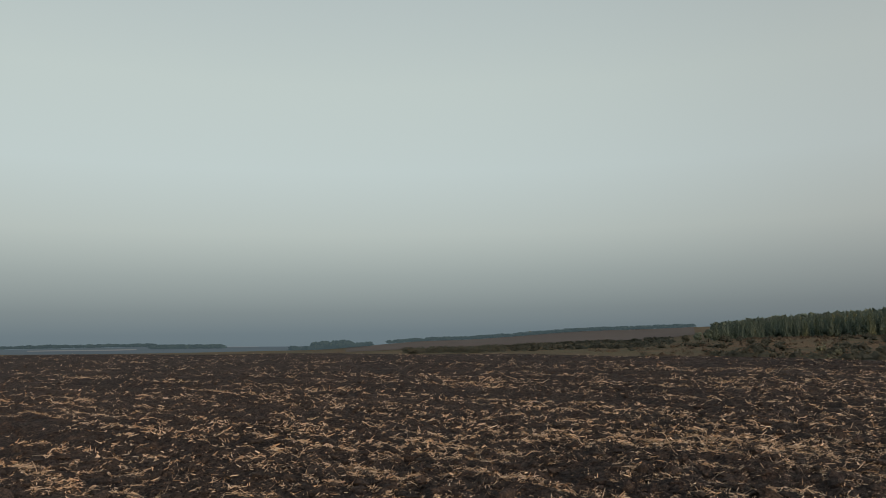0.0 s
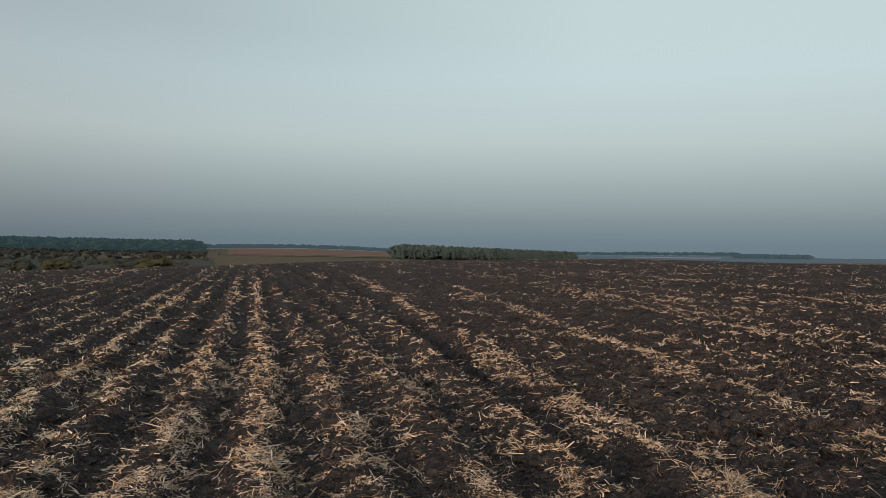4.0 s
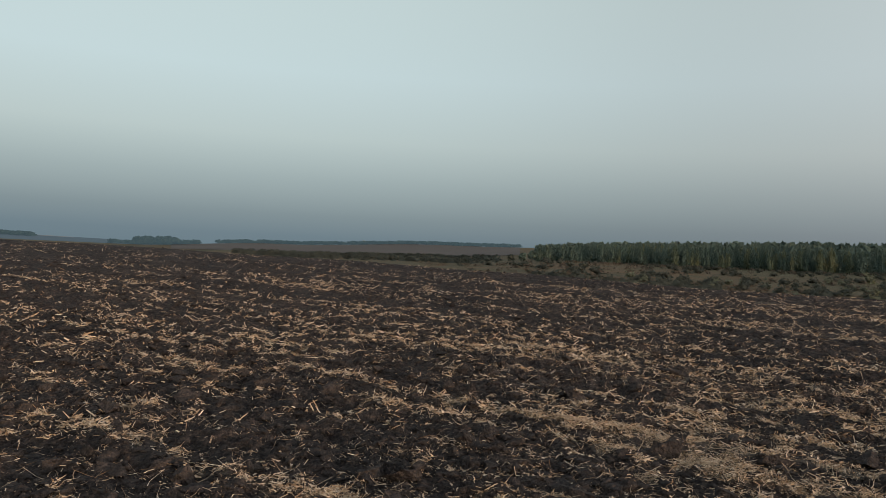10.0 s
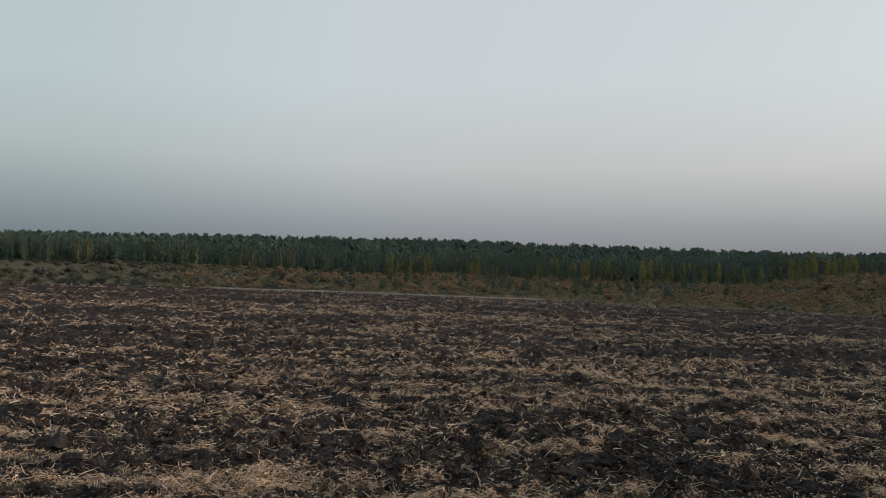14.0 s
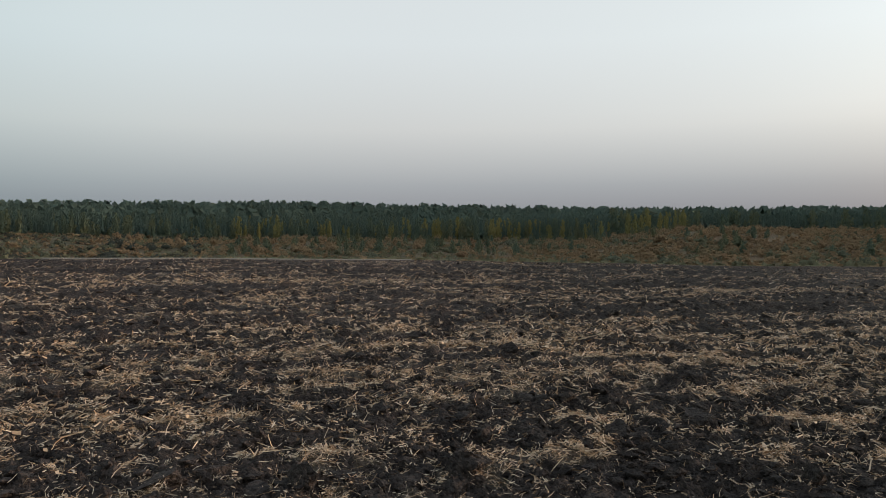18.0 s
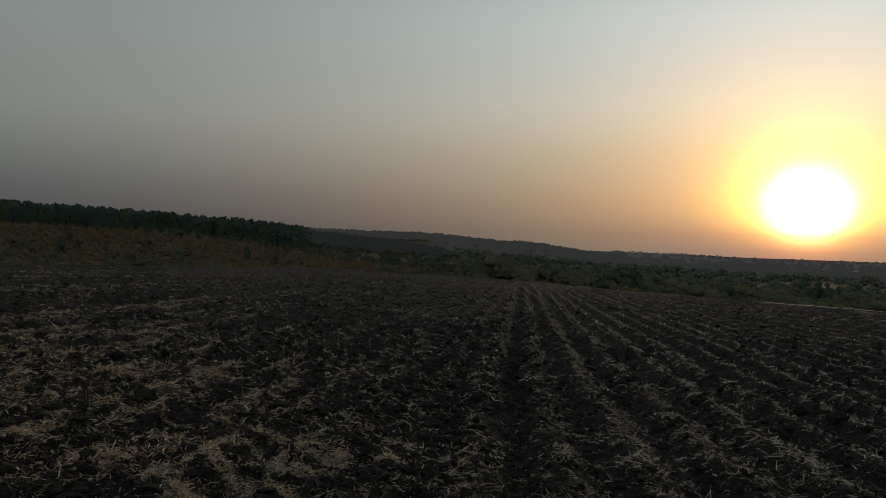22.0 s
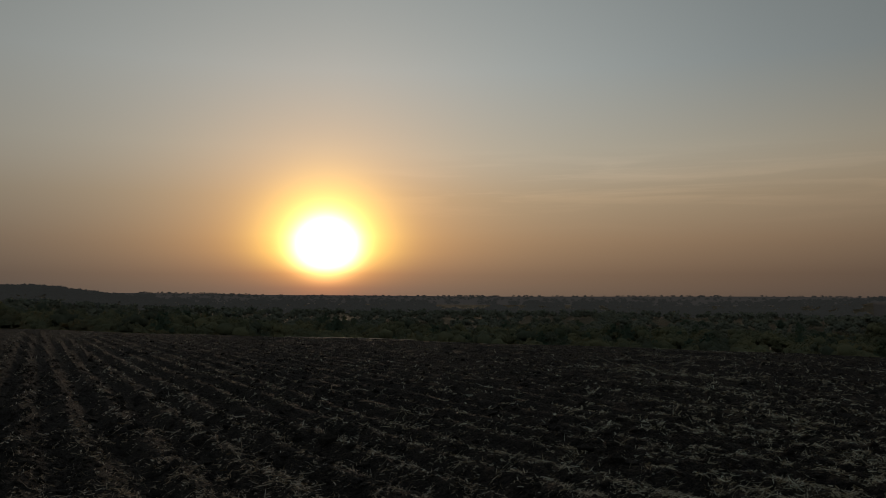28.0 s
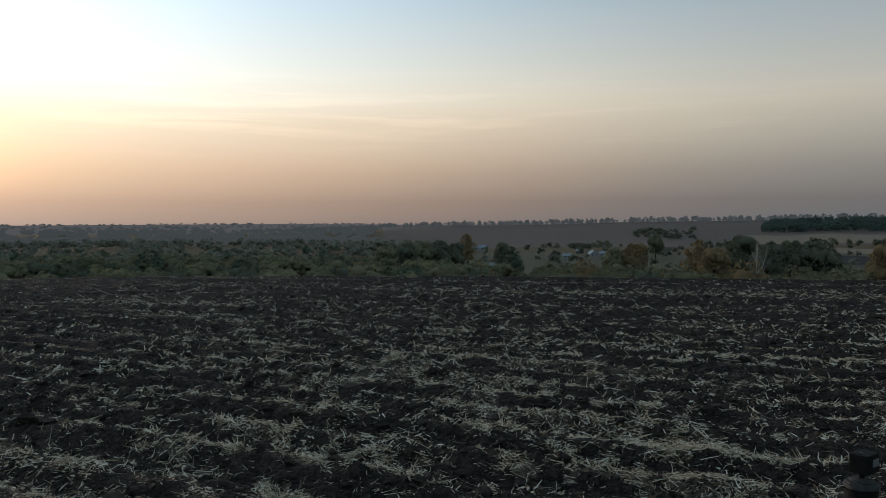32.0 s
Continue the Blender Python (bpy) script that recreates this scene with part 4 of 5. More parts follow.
# ---- trees ----
def clump(g, centre, size, flat=0.8):
    """A ragged four-sided tuft of leaves."""
    V = np.array([(1, 0, -.5), (-.5, .87, -.5), (-.5, -.87, -.5), (0, 0, 1.1)]) * size * g.uniform(0.7, 1.5, (4, 1))
    a, b = g.uniform(0, 2 * np.pi), g.normal(0, 0.7)
    c, s, cb, sb = math.cos(a), math.sin(a), math.cos(b), math.sin(b)
    V = np.stack((V[:, 0], V[:, 1] * cb - V[:, 2] * sb, V[:, 1] * sb + V[:, 2] * cb), -1)
    V = np.stack((V[:, 0] * c - V[:, 1] * s, V[:, 0] * s + V[:, 1] * c, V[:, 2] * flat), -1) + g.normal(0, size * 0.2, (4, 3))
    return V + np.array(centre), np.array([(0, 1, 3), (1, 2, 3), (2, 0, 3)])


def crown(kind, n, seed):
    """Leaf clumps of a tree one metre high."""
    g = np.random.default_rng(seed)
    out = []
    lean = g.normal(0, 0.03, 2)
    for i in range(n):
        u, a = (i + g.random()) / n, g.uniform(0, 2 * np.pi)
        if kind == "conifer":
            z, rad, size = 0.16 + 0.82 * u, 0.15 * (1 - u) ** 0.6 + 0.006, 0.07 * (1 - 0.5 * u)
        elif kind == "slim":
            z, rad, size = 0.14 + 0.83 * u, 0.16 * math.sin(math.pi * min(1, 0.16 + u * 0.80)) ** 0.7, 0.08 * (1.15 - 0.5 * u)
        elif kind == "bush":
            z, rad, size = 0.12 + 0.76 * u, 0.52 * math.cos(u * 1.35) ** 0.7, 0.22 * (1.1 - 0.35 * u)
        else:
            z, rad, size = 0.26 + 0.66 * u, 0.34 * math.sin(math.pi * min(1, 0.2 + u * 0.74)) ** 0.7, 0.115 * g.uniform(0.7, 1.3)
        size *= ({"conifer": 24, "slim": 22, "bush": 12}.get(kind, 26) / n) ** (0.40 if kind in ("broad", "bush") else 0.48)
        if kind == "broad" and n > 18:
            size *= 0.62 if n < 200 else 0.85
        elif kind == "bush" and n > 18:
            size *= 0.66
        rad *= g.uniform(0.80, 1.10) if kind in ("broad", "bush") and n > 18 else g.uniform(0.35, 1.12)
        out.append(clump(g, (rad * math.cos(a) + lean[0] * z, rad * math.sin(a) + lean[1] * z, z), size, {"slim": 1.5, "conifer": 1.3}.get(kind, 0.8)))
    if kind in ("conifer", "slim"):
        ring_ = [(math.cos(k * math.pi / 3) * 0.105, math.sin(k * math.pi / 3) * 0.105, 0.22 if kind == "conifer" else 0.42) for k in range(6)]
        V = np.array(ring_ + [(lean[0], lean[1], 0.96), (0, 0, 0.12)])
        out.append((V, np.array([(k, (k + 1) % 6, 6) for k in range(6)] + [((k + 1) % 6, k, 7) for k in range(6)])))
    if kind in ("broad", "bush") and n > 18:
        # rounded lobes that make up the body of the crown
        lobes = [(0.0, 0.0, 0.60, 0.24)] if kind == "broad" else [(0.0, 0.0, 0.36, 0.33)]
        for k in range(4 + min(n, 200) // 25):
            a = 2.4 * k + g.uniform(0, 0.8)
            if kind == "broad":
                z = 0.40 + 0.42 * ((k * 0.618) % 1.0)
                rad, big = 0.24 * math.sin(math.pi * min(1, 0.25 + 0.9 * (z - 0.3))) ** 0.6, g.uniform(0.12, 0.19)
            else:
                z, rad, big = g.uniform(0.2, 0.55), g.uniform(0.2, 0.34), g.uniform(0.16, 0.24)
            lobes.append((rad * math.cos(a) + lean[0] * z, rad * math.sin(a) + lean[1] * z, z, big))
        for px, py, pz, big in lobes:
            core = bmesh.new()
            bmesh.ops.create_icosphere(core, subdivisions=2 if n > 70 else 1, radius=1.0)
            V = np.array([tuple(v.co) for v in core.verts])
            V = V * (g.uniform(0.84, 1.18, (len(V), 1)) if n < 200 else g.uniform(0.60, 1.15, (len(V), 1))) * np.array((big, big, big * 0.9)) + np.array((px, py, pz))
            out.append((V, np.array([[v.index for v in f.verts] for f in core.faces])))
            core.free()
    return join(out)


def trunk(kind, seed, limbs=4):
    g = np.random.default_rng(seed)
    top = {"conifer": 0.9, "slim": 0.8, "bush": 0.3, "broad": 0.62}[kind]
    thick = {"conifer": 0.013, "slim": 0.011, "bush": 0.02, "broad": 0.026}[kind]
    out = [tube_arrays([(0, 0, -0.06), (g.normal(0, .008), g.normal(0, .008), top * 0.5), (g.normal(0, .015), g.normal(0, .015), top)], [thick * 1.3, thick, thick * 0.3], 5)]
    for i in range(limbs):
        a, z = g.uniform(0, 2 * np.pi), top * g.uniform(0.45, 0.95)
        L = {"conifer": 0.1, "slim": 0.1, "bush": 0.3, "broad": 0.26}[kind] * g.uniform(0.6, 1.1)
        out.append(tube_arrays([(0, 0, z), (math.cos(a) * L * .5, math.sin(a) * L * .5, z + L * .35), (math.cos(a) * L, math.sin(a) * L, z + L * .9)], [thick * .5, thick * .35, thick * .1], 3))
    return join(out)


def protos(kind, n, count, seed):
    return [crown(kind, n, seed + i) for i in range(count)]


TRUNKS = {k: [trunk(k, 900 + i, 0) for i in range(2)] for k in ("conifer", "slim", "broad")}
CONIFER, SLIM, BUSH, BROAD = protos("conifer", 40, 9, 100), protos("slim", 60, 6, 200), protos("bush", 22, 6, 300), protos("broad", 56, 8, 400)
FULL = protos("broad", 74, 8, 440)
BUSHY = protos("bush", 40, 5, 350)
SMALL = protos("broad", 18, 5, 500)
ROUND = protos("broad", 20, 6, 520)
TIPS = protos("conifer", 20, 3, 550) + protos("slim", 20, 3, 560) + protos("broad", 18, 4, 570)

SKY_AZ = np.array([-180, -116.5, -114, -107, -99, -92, -85.5, -80.6, -75, -68, -60, -52, -44, -36, -28, -23, -18.5, 180.0])
SKY_EL = np.array([1.35, 1.40, 1.66, 2.0, 2.26, 2.35, 2.42, 2.6, 2.72, 2.9, 3.0, 2.91, 2.8, 2.6, 2.35, 2.12, 1.72, 1.7])


def grove(name, label, category, shapes, mat, n, az0, az1, r0, r1, h0, h1, seed, spread=1.0, stems=None, stem_mat=None, cap=None, thin=None, even=1.0, fill=True, smooth=False):
    g = np.random.default_rng(seed)
    a = g.uniform(az0, az1, n)
    a = (a + 180) % 360 - 180
    r = r0 + (r1 - r0) * g.random(n) ** even
    if thin:
        keep = vnoise(a / thin[0], r / thin[1], seed) > thin[2]
        a, r = a[keep], r[keep]
    x, y = polar(a, r)
    z = land(x, y)
    h = h0 + (h1 - h0) * g.random(len(x)) ** 1.3
    if cap is not None:
        most = HEAD + r * np.tan(np.radians(np.interp(a, *cap) - 0.30 * g.random(len(x)) ** 1.7)) - z
        h = np.clip(np.where((r > r0 + 0.35 * (r1 - r0)) & fill, np.maximum(h, most), h), 2.5, np.maximum(np.minimum(most, 21.0), 2.5))
    wide = np.clip(h, 0.7 * h0, 1.2 * h1) * spread * g.uniform(0.85, 1.2, len(x))
    scatter(name, shapes, x, y, z - 0.02 * h, wide, h, g, mat, label, category, smooth=smooth)
    if stems:
        scatter(name.split("_")[0] + "_trunks", stems, x, y, z - 0.02 * h, wide, h, g, stem_mat or M_BARK, "straight grey-brown trunks of the forest", "tree trunks")


near_sky = (SKY_AZ, SKY_EL)
# the forest across the valley
grove("pine_forest", "dense dark green pine forest across the valley", "forest", CONIFER, M_PINE, 950, -84.5, -18.5, 385, 450, 8, 14, 601, 0.85, cap=near_sky, fill=False)
grove("pine_forest", "tops of dark pines rising up the slope", "forest", TIPS, M_PINE, 1900, -84.5, -18.5, 435, 790, 9.0, 13.5, 605, 1.3, cap=near_sky, fill=False)
grove("pine_forest", "dark pines along the crest of the slope", "forest", TIPS, M_PINE, 520, -84.5, -18.5, 700, 790, 9.5, 13, 609, 1.2, cap=near_sky)
grove("birch_forest", "birches and larches turning yellow at the forest's edge", "forest", SLIM, M_LARCH, 360, -84.0, -24, 366, 520, 6, 12, 602, 0.85, TRUNKS["slim"], cap=near_sky, even=1.8, fill=False)
grove("birch_forest", "slim dark birches at the forest's end", "forest", SLIM, M_PINE, 150, -40, -18.6, 368, 400, 5, 11, 607, 0.95, cap=near_sky, fill=False)
grove("birch_forest", "golden birches standing out of the forest's edge", "forest", SLIM, M_YELLOW, 150, -90, -58, 362, 460, 7, 12.5, 608, 0.75, cap=near_sky, fill=False)
grove("pine_forest", "dark pine forest on the slope beyond orange scrub", "forest", CONIFER, M_PINE, 420, -117, -84, 410, 490, 7, 11, 603, 0.9, cap=near_sky, fill=False)
grove("pine_forest", "tops of dark pines on the slope", "forest", TIPS, M_PINE, 750, -117, -84, 460, 680, 10, 13, 606, 1.25, cap=near_sky)
grove("birch_forest", "yellowing birches before the pines", "forest", SLIM, M_LARCH, 50, -114, -85, 395, 412, 5, 9, 604, 1.2, cap=near_sky)
# scrub on the slope before it
grove("olive_scrub", "olive green autumn shrubs on a rough slope", "shrubs", BUSH, M_SHRUB, 760, -136, -48, 120, 375, 0.8, 3.2, 611, 1.0, thin=(5.0, 40.0, 0.45), smooth=True)
grove("rusty_scrub", "rusty orange autumn shrubs before the forest", "shrubs", BUSH, M_ORANGE, 620, -122, -48, 215, 396, 1.0, 4.0, 612, 0.85, thin=(4.0, 60.0, 0.38), smooth=True)
grove("young_trees", "young slim trees scattered in the scrub", "young trees", SLIM, M_LARCH, 300, -118, -50, 230, 385, 2.0, 5.0, 613, 1.6, thin=(4.0, 50.0, 0.4))
LOW = protos("bush", 7, 8, 330)
grove("meadow_tussocks", "low rusty tussocks and seedlings over the rough meadow", "tussocks", LOW, M_ORANGE, 3600, -136, -44, 130, 400, 0.5, 1.9, 616, 1.7, thin=(6.0, 50.0, 0.3))
grove("meadow_tussocks", "low grey-green tussocks over the rough meadow", "tussocks", LOW, M_SHRUB, 3600, -140, -40, 100, 395, 0.5, 1.7, 617, 1.7, thin=(6.0, 50.0, 0.25))
grove("meadow_tussocks", "dense mixed scrub below the pines", "tussocks", LOW, M_ORANGE, 2200, -126, -80, 190, 440, 0.8, 2.2, 619, 1.5)
grove("grey_scrub", "soft grey-green scrub over the brown meadow", "shrubs", BUSH, M_GREYSCRUB, 620, -56, -13, 110, 375, 0.8, 2.8, 650, 1.3, thin=(5.0, 45.0, 0.36), smooth=True)
grove("meadow_tussocks", "brown tussocks over the meadow", "tussocks", LOW, M_BROWNTUFT, 900, -50, -10, 120, 380, 0.4, 1.3, 651, 1.9, thin=(6.0, 50.0, 0.3))
grove("dark_scrub", "dark green shrubs in the hollow", "shrubs", BUSH, M_DARKLEAF, 300, -130, -25, 130, 330, 1.2, 3.2, 614, 1.1, thin=(3.0, 30.0, 0.5), smooth=True)
grove("slope_scrub", "dark scrub running up to the wooded spur", "shrubs", SMALL, M_DARKLEAF, 1100, -140, -108, 330, 1000, 2.0, 5.0, 615, 1.8)
grove("rusty_scrub", "rusty orange shrubs on the slope below the pines", "shrubs", BUSH, M_ORANGE, 700, -124, -84, 230, 430, 1.0, 3.4, 618, 0.9, thin=(3.0, 40.0, 0.3), smooth=True)
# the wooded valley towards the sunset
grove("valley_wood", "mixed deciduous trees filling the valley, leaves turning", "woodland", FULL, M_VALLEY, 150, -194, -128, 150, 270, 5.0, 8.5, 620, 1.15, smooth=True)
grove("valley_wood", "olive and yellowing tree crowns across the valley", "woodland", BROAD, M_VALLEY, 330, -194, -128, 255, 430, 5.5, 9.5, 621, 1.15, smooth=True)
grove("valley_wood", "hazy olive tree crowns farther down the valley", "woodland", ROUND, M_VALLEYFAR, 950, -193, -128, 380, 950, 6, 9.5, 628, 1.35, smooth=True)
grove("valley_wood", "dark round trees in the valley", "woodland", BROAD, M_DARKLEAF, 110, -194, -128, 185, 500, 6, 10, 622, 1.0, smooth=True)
grove("valley_scrub", "olive bushes below the field's rim", "shrubs", BUSHY, M_SHRUB, 110, -190, -128, 95, 150, 1.2, 2.6, 623, 1.1, smooth=True)
grove("valley_wood", "yellowing trees scattered in the valley", "woodland", SLIM, M_LARCH, 110, -194, -140, 200, 600, 6, 10, 624, 1.9)
grove("village_wood", "trees and bushes round the village gardens", "woodland", BROAD, M_VALLEY, 120, 132, 176, 235, 350, 4.5, 8.0, 625, 1.15, smooth=True)
grove("rim_bushes", "low yellow-green bushes just below the field's rim", "shrubs", BUSHY, M_SHRUB, 130, 132, 180, 225, 330, 4.0, 6.5, 629, 1.1, smooth=True)
grove("rim_bushes", "low golden brown bushes below the field's rim", "shrubs", BUSHY, M_GOLD, 36, 132, 176, 240, 340, 4.0, 6.5, 630, 1.0, smooth=True)
grove("village_wood", "dark garden trees between the houses", "woodland", ROUND, M_DARKLEAF, 150, 134, 173, 500, 800, 4, 7.5, 646, 1.1, thin=(2.0, 60.0, 0.35), smooth=True)
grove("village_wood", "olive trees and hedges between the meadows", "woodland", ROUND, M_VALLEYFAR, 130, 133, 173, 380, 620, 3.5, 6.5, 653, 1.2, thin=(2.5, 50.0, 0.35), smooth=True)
grove("hill_scrub", "dull green shrubs on the hillside", "shrubs", ROUND, M_DARKLEAF, 46, 149.5, 153.5, 1020, 1180, 5, 10, 654, 1.4, smooth=True)
grove("village_scrub", "low bushes on the hill's foot", "shrubs", SMALL, M_DARKLEAF, 130, 138, 160, 690, 820, 4, 8, 626, 1.4, thin=(2.0, 60.0, 0.5))
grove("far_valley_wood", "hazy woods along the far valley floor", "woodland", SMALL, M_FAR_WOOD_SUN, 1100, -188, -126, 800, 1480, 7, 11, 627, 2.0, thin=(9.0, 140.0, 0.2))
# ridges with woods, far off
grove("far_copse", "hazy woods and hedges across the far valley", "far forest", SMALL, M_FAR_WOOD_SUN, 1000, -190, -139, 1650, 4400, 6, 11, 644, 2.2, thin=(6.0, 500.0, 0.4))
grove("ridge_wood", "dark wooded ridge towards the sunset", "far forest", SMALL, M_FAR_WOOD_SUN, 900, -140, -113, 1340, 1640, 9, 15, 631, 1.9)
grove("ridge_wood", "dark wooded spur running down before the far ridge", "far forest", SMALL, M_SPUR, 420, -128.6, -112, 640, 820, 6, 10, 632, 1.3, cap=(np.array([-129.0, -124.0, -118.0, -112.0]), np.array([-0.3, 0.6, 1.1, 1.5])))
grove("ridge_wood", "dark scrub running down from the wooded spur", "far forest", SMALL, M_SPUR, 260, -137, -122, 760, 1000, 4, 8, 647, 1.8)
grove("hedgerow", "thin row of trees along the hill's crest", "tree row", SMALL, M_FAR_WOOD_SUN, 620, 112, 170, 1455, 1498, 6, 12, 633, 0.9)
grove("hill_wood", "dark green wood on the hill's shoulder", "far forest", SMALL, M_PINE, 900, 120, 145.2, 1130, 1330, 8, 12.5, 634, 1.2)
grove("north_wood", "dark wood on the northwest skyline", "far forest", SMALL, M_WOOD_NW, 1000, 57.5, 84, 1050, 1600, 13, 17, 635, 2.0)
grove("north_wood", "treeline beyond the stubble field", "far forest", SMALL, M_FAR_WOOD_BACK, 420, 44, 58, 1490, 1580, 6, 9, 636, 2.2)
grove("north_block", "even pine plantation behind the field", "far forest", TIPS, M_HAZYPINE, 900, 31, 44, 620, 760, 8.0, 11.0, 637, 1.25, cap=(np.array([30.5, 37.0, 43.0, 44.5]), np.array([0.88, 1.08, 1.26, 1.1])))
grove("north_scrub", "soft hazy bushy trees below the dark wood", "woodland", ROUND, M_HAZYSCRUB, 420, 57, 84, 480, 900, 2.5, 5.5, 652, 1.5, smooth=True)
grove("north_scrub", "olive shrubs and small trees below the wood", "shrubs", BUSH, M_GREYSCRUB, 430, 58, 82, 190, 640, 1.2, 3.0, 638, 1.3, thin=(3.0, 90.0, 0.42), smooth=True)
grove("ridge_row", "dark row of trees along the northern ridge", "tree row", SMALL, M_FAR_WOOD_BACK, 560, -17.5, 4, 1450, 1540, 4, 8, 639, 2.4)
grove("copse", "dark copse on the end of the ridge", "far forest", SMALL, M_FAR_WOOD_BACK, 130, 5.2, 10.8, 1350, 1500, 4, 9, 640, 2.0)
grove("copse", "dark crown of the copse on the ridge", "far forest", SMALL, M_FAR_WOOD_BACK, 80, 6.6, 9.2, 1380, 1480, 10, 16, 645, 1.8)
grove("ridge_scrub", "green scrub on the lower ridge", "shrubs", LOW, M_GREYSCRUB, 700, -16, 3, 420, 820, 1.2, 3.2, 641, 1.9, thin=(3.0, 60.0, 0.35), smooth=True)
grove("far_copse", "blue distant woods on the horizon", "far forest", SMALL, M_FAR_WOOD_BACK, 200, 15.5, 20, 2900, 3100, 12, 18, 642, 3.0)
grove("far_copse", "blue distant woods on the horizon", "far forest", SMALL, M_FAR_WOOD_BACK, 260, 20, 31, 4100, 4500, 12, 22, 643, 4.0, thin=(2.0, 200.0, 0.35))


# ---- trees and houses that stand out singly ----
def tree(az, top, r, kind, width, mat, label, seed, group="trees by the village", bark=M_BARK):
    """A tree whose top stands at that many degrees; width: its breadth in heights."""
    px, py = polar(np.array([az]), np.array([r]))
    z = float(land(px, py)[0])
    h = HEAD + r * math.tan(radians(top)) - z
    root = new("tree", None)
    root.matrix_world = pose(float(px[0]), float(py[0]), z, 0, 0, (seed * 53) % 360)
    V, Fs = crown(kind, {"broad": 380, "slim": 150, "bush": 140, "conifer": 120}[kind], seed)
    part("crown", raw_mesh("crown", V * np.array((h * width, h * width, h)), Fs, True), mat, root)
    V, Fs = trunk(kind, seed, 7)
    part("trunk", raw_mesh("trunk", V * np.array((h * width, h * width, h)), Fs, True), bark, root)
    return tagged(root, label, "tree" if kind != "bush" else "shrub", group)


TREES = [
    (163.0, -1.25, 390, "broad", 0.62, M_DARKLEAF, "dark rounded tree beside the tin-roofed house"),
    (165.4, -0.75, 520, "slim", 1.9, M_GOLD, "slender yellowing tree behind dark ones"),
    (166.3, -1.3, 360, "broad", 0.8, M_DARKLEAF, "dark green tree in a clump by the village"),
    (167.4, -1.1, 350, "broad", 0.8, M_DARKLEAF, "dark green tree in a clump by the village"),
    (168.6, -1.2, 350, "broad", 0.85, M_VALLEY, "olive green tree in a clump by the village"),
    (169.8, -1.3, 340, "broad", 0.9, M_DARKLEAF, "dark green tree in a clump by the village"),
    (171.4, -1.5, 340, "broad", 0.9, M_VALLEY, "olive green tree on the valley's slope"),
    (162.0, -1.7, 330, "slim", 2.0, M_LARCH, "small yellowish tree beside the house"),
    (157.2, -2.4, 260, "bush", 0.9, M_GOLD, "low golden bush below the field's rim"),
    (153.6, -1.35, 300, "broad", 0.9, M_GOLD, "orange-leaved autumn tree by the village"),
    (155.0, -1.7, 300, "broad", 0.9, M_VALLEY, "olive tree beside an orange one"),
    (152.2, -0.8, 560, "broad", 0.75, M_SHRUB, "tall rounded olive tree by the village"),
    (149.6, -1.2, 260, "slim", 1.8, M_GOLD, "pale yellow birch thinning in autumn"),
    (148.4, -1.6, 250, "broad", 0.9, M_GOLD, "golden brown tree below the field's rim"),
    (146.7, -0.75, 300, "broad", 0.8, M_DARKLEAF, "tall dark tree standing over its neighbours"),
    (145.0, -1.4, 280, "broad", 0.9, M_DARKLEAF, "dark green tree in a clump"),
    (143.6, -1.1, 300, "broad", 0.95, M_DARKLEAF, "dark green tree in a clump"),
    (142.2, -1.15, 300, "broad", 0.95, M_DARKLEAF, "dark green tree in a clump"),
    (141.2, -1.6, 300, "broad", 0.8, M_DARKLEAF, "dark green tree in a clump"),
    (142.9, -2.6, 190, "bush", 0.95, M_SHRUB, "pale green willow bush by the rim"),
    (138.1, -1.3, 240, "broad", 0.8, M_GOLD, "golden tree by the field's rim"),
    (160.2, -2.9, 220, "bush", 0.9, M_SHRUB, "low olive bush by the field's rim"),
    (158.6, -2.9, 210, "bush", 0.9, M_VALLEY, "low olive bush by the field's rim"),
    (164.6, -3.1, 200, "bush", 1.0, M_LARCH, "low yellow-green bush by the field's rim"),
    (166.8, -3.0, 190, "bush", 1.0, M_SHRUB, "low olive bush by the field's rim"),
    (170.0, -2.9, 200, "bush", 1.0, M_LARCH, "low yellow-green bush by the field's rim"),
    (150.6, -2.7, 210, "bush", 0.9, M_VALLEY, "low olive bush by the field's rim"),
    (153.0, -2.6, 215, "bush", 0.9, M_DARKLEAF, "dark low bush by the field's rim"),
    (155.4, -2.9, 210, "bush", 0.9, M_SHRUB, "low olive bush by the field's rim"),
    (146.2, -2.3, 200, "bush", 0.9, M_GOLD, "golden bush under the dark tree"),
]
for i, (az_, top, r_, kind, width, mat, label) in enumerate(TREES):
    tree(az_, top, r_, kind, width, mat, label, 700 + i)
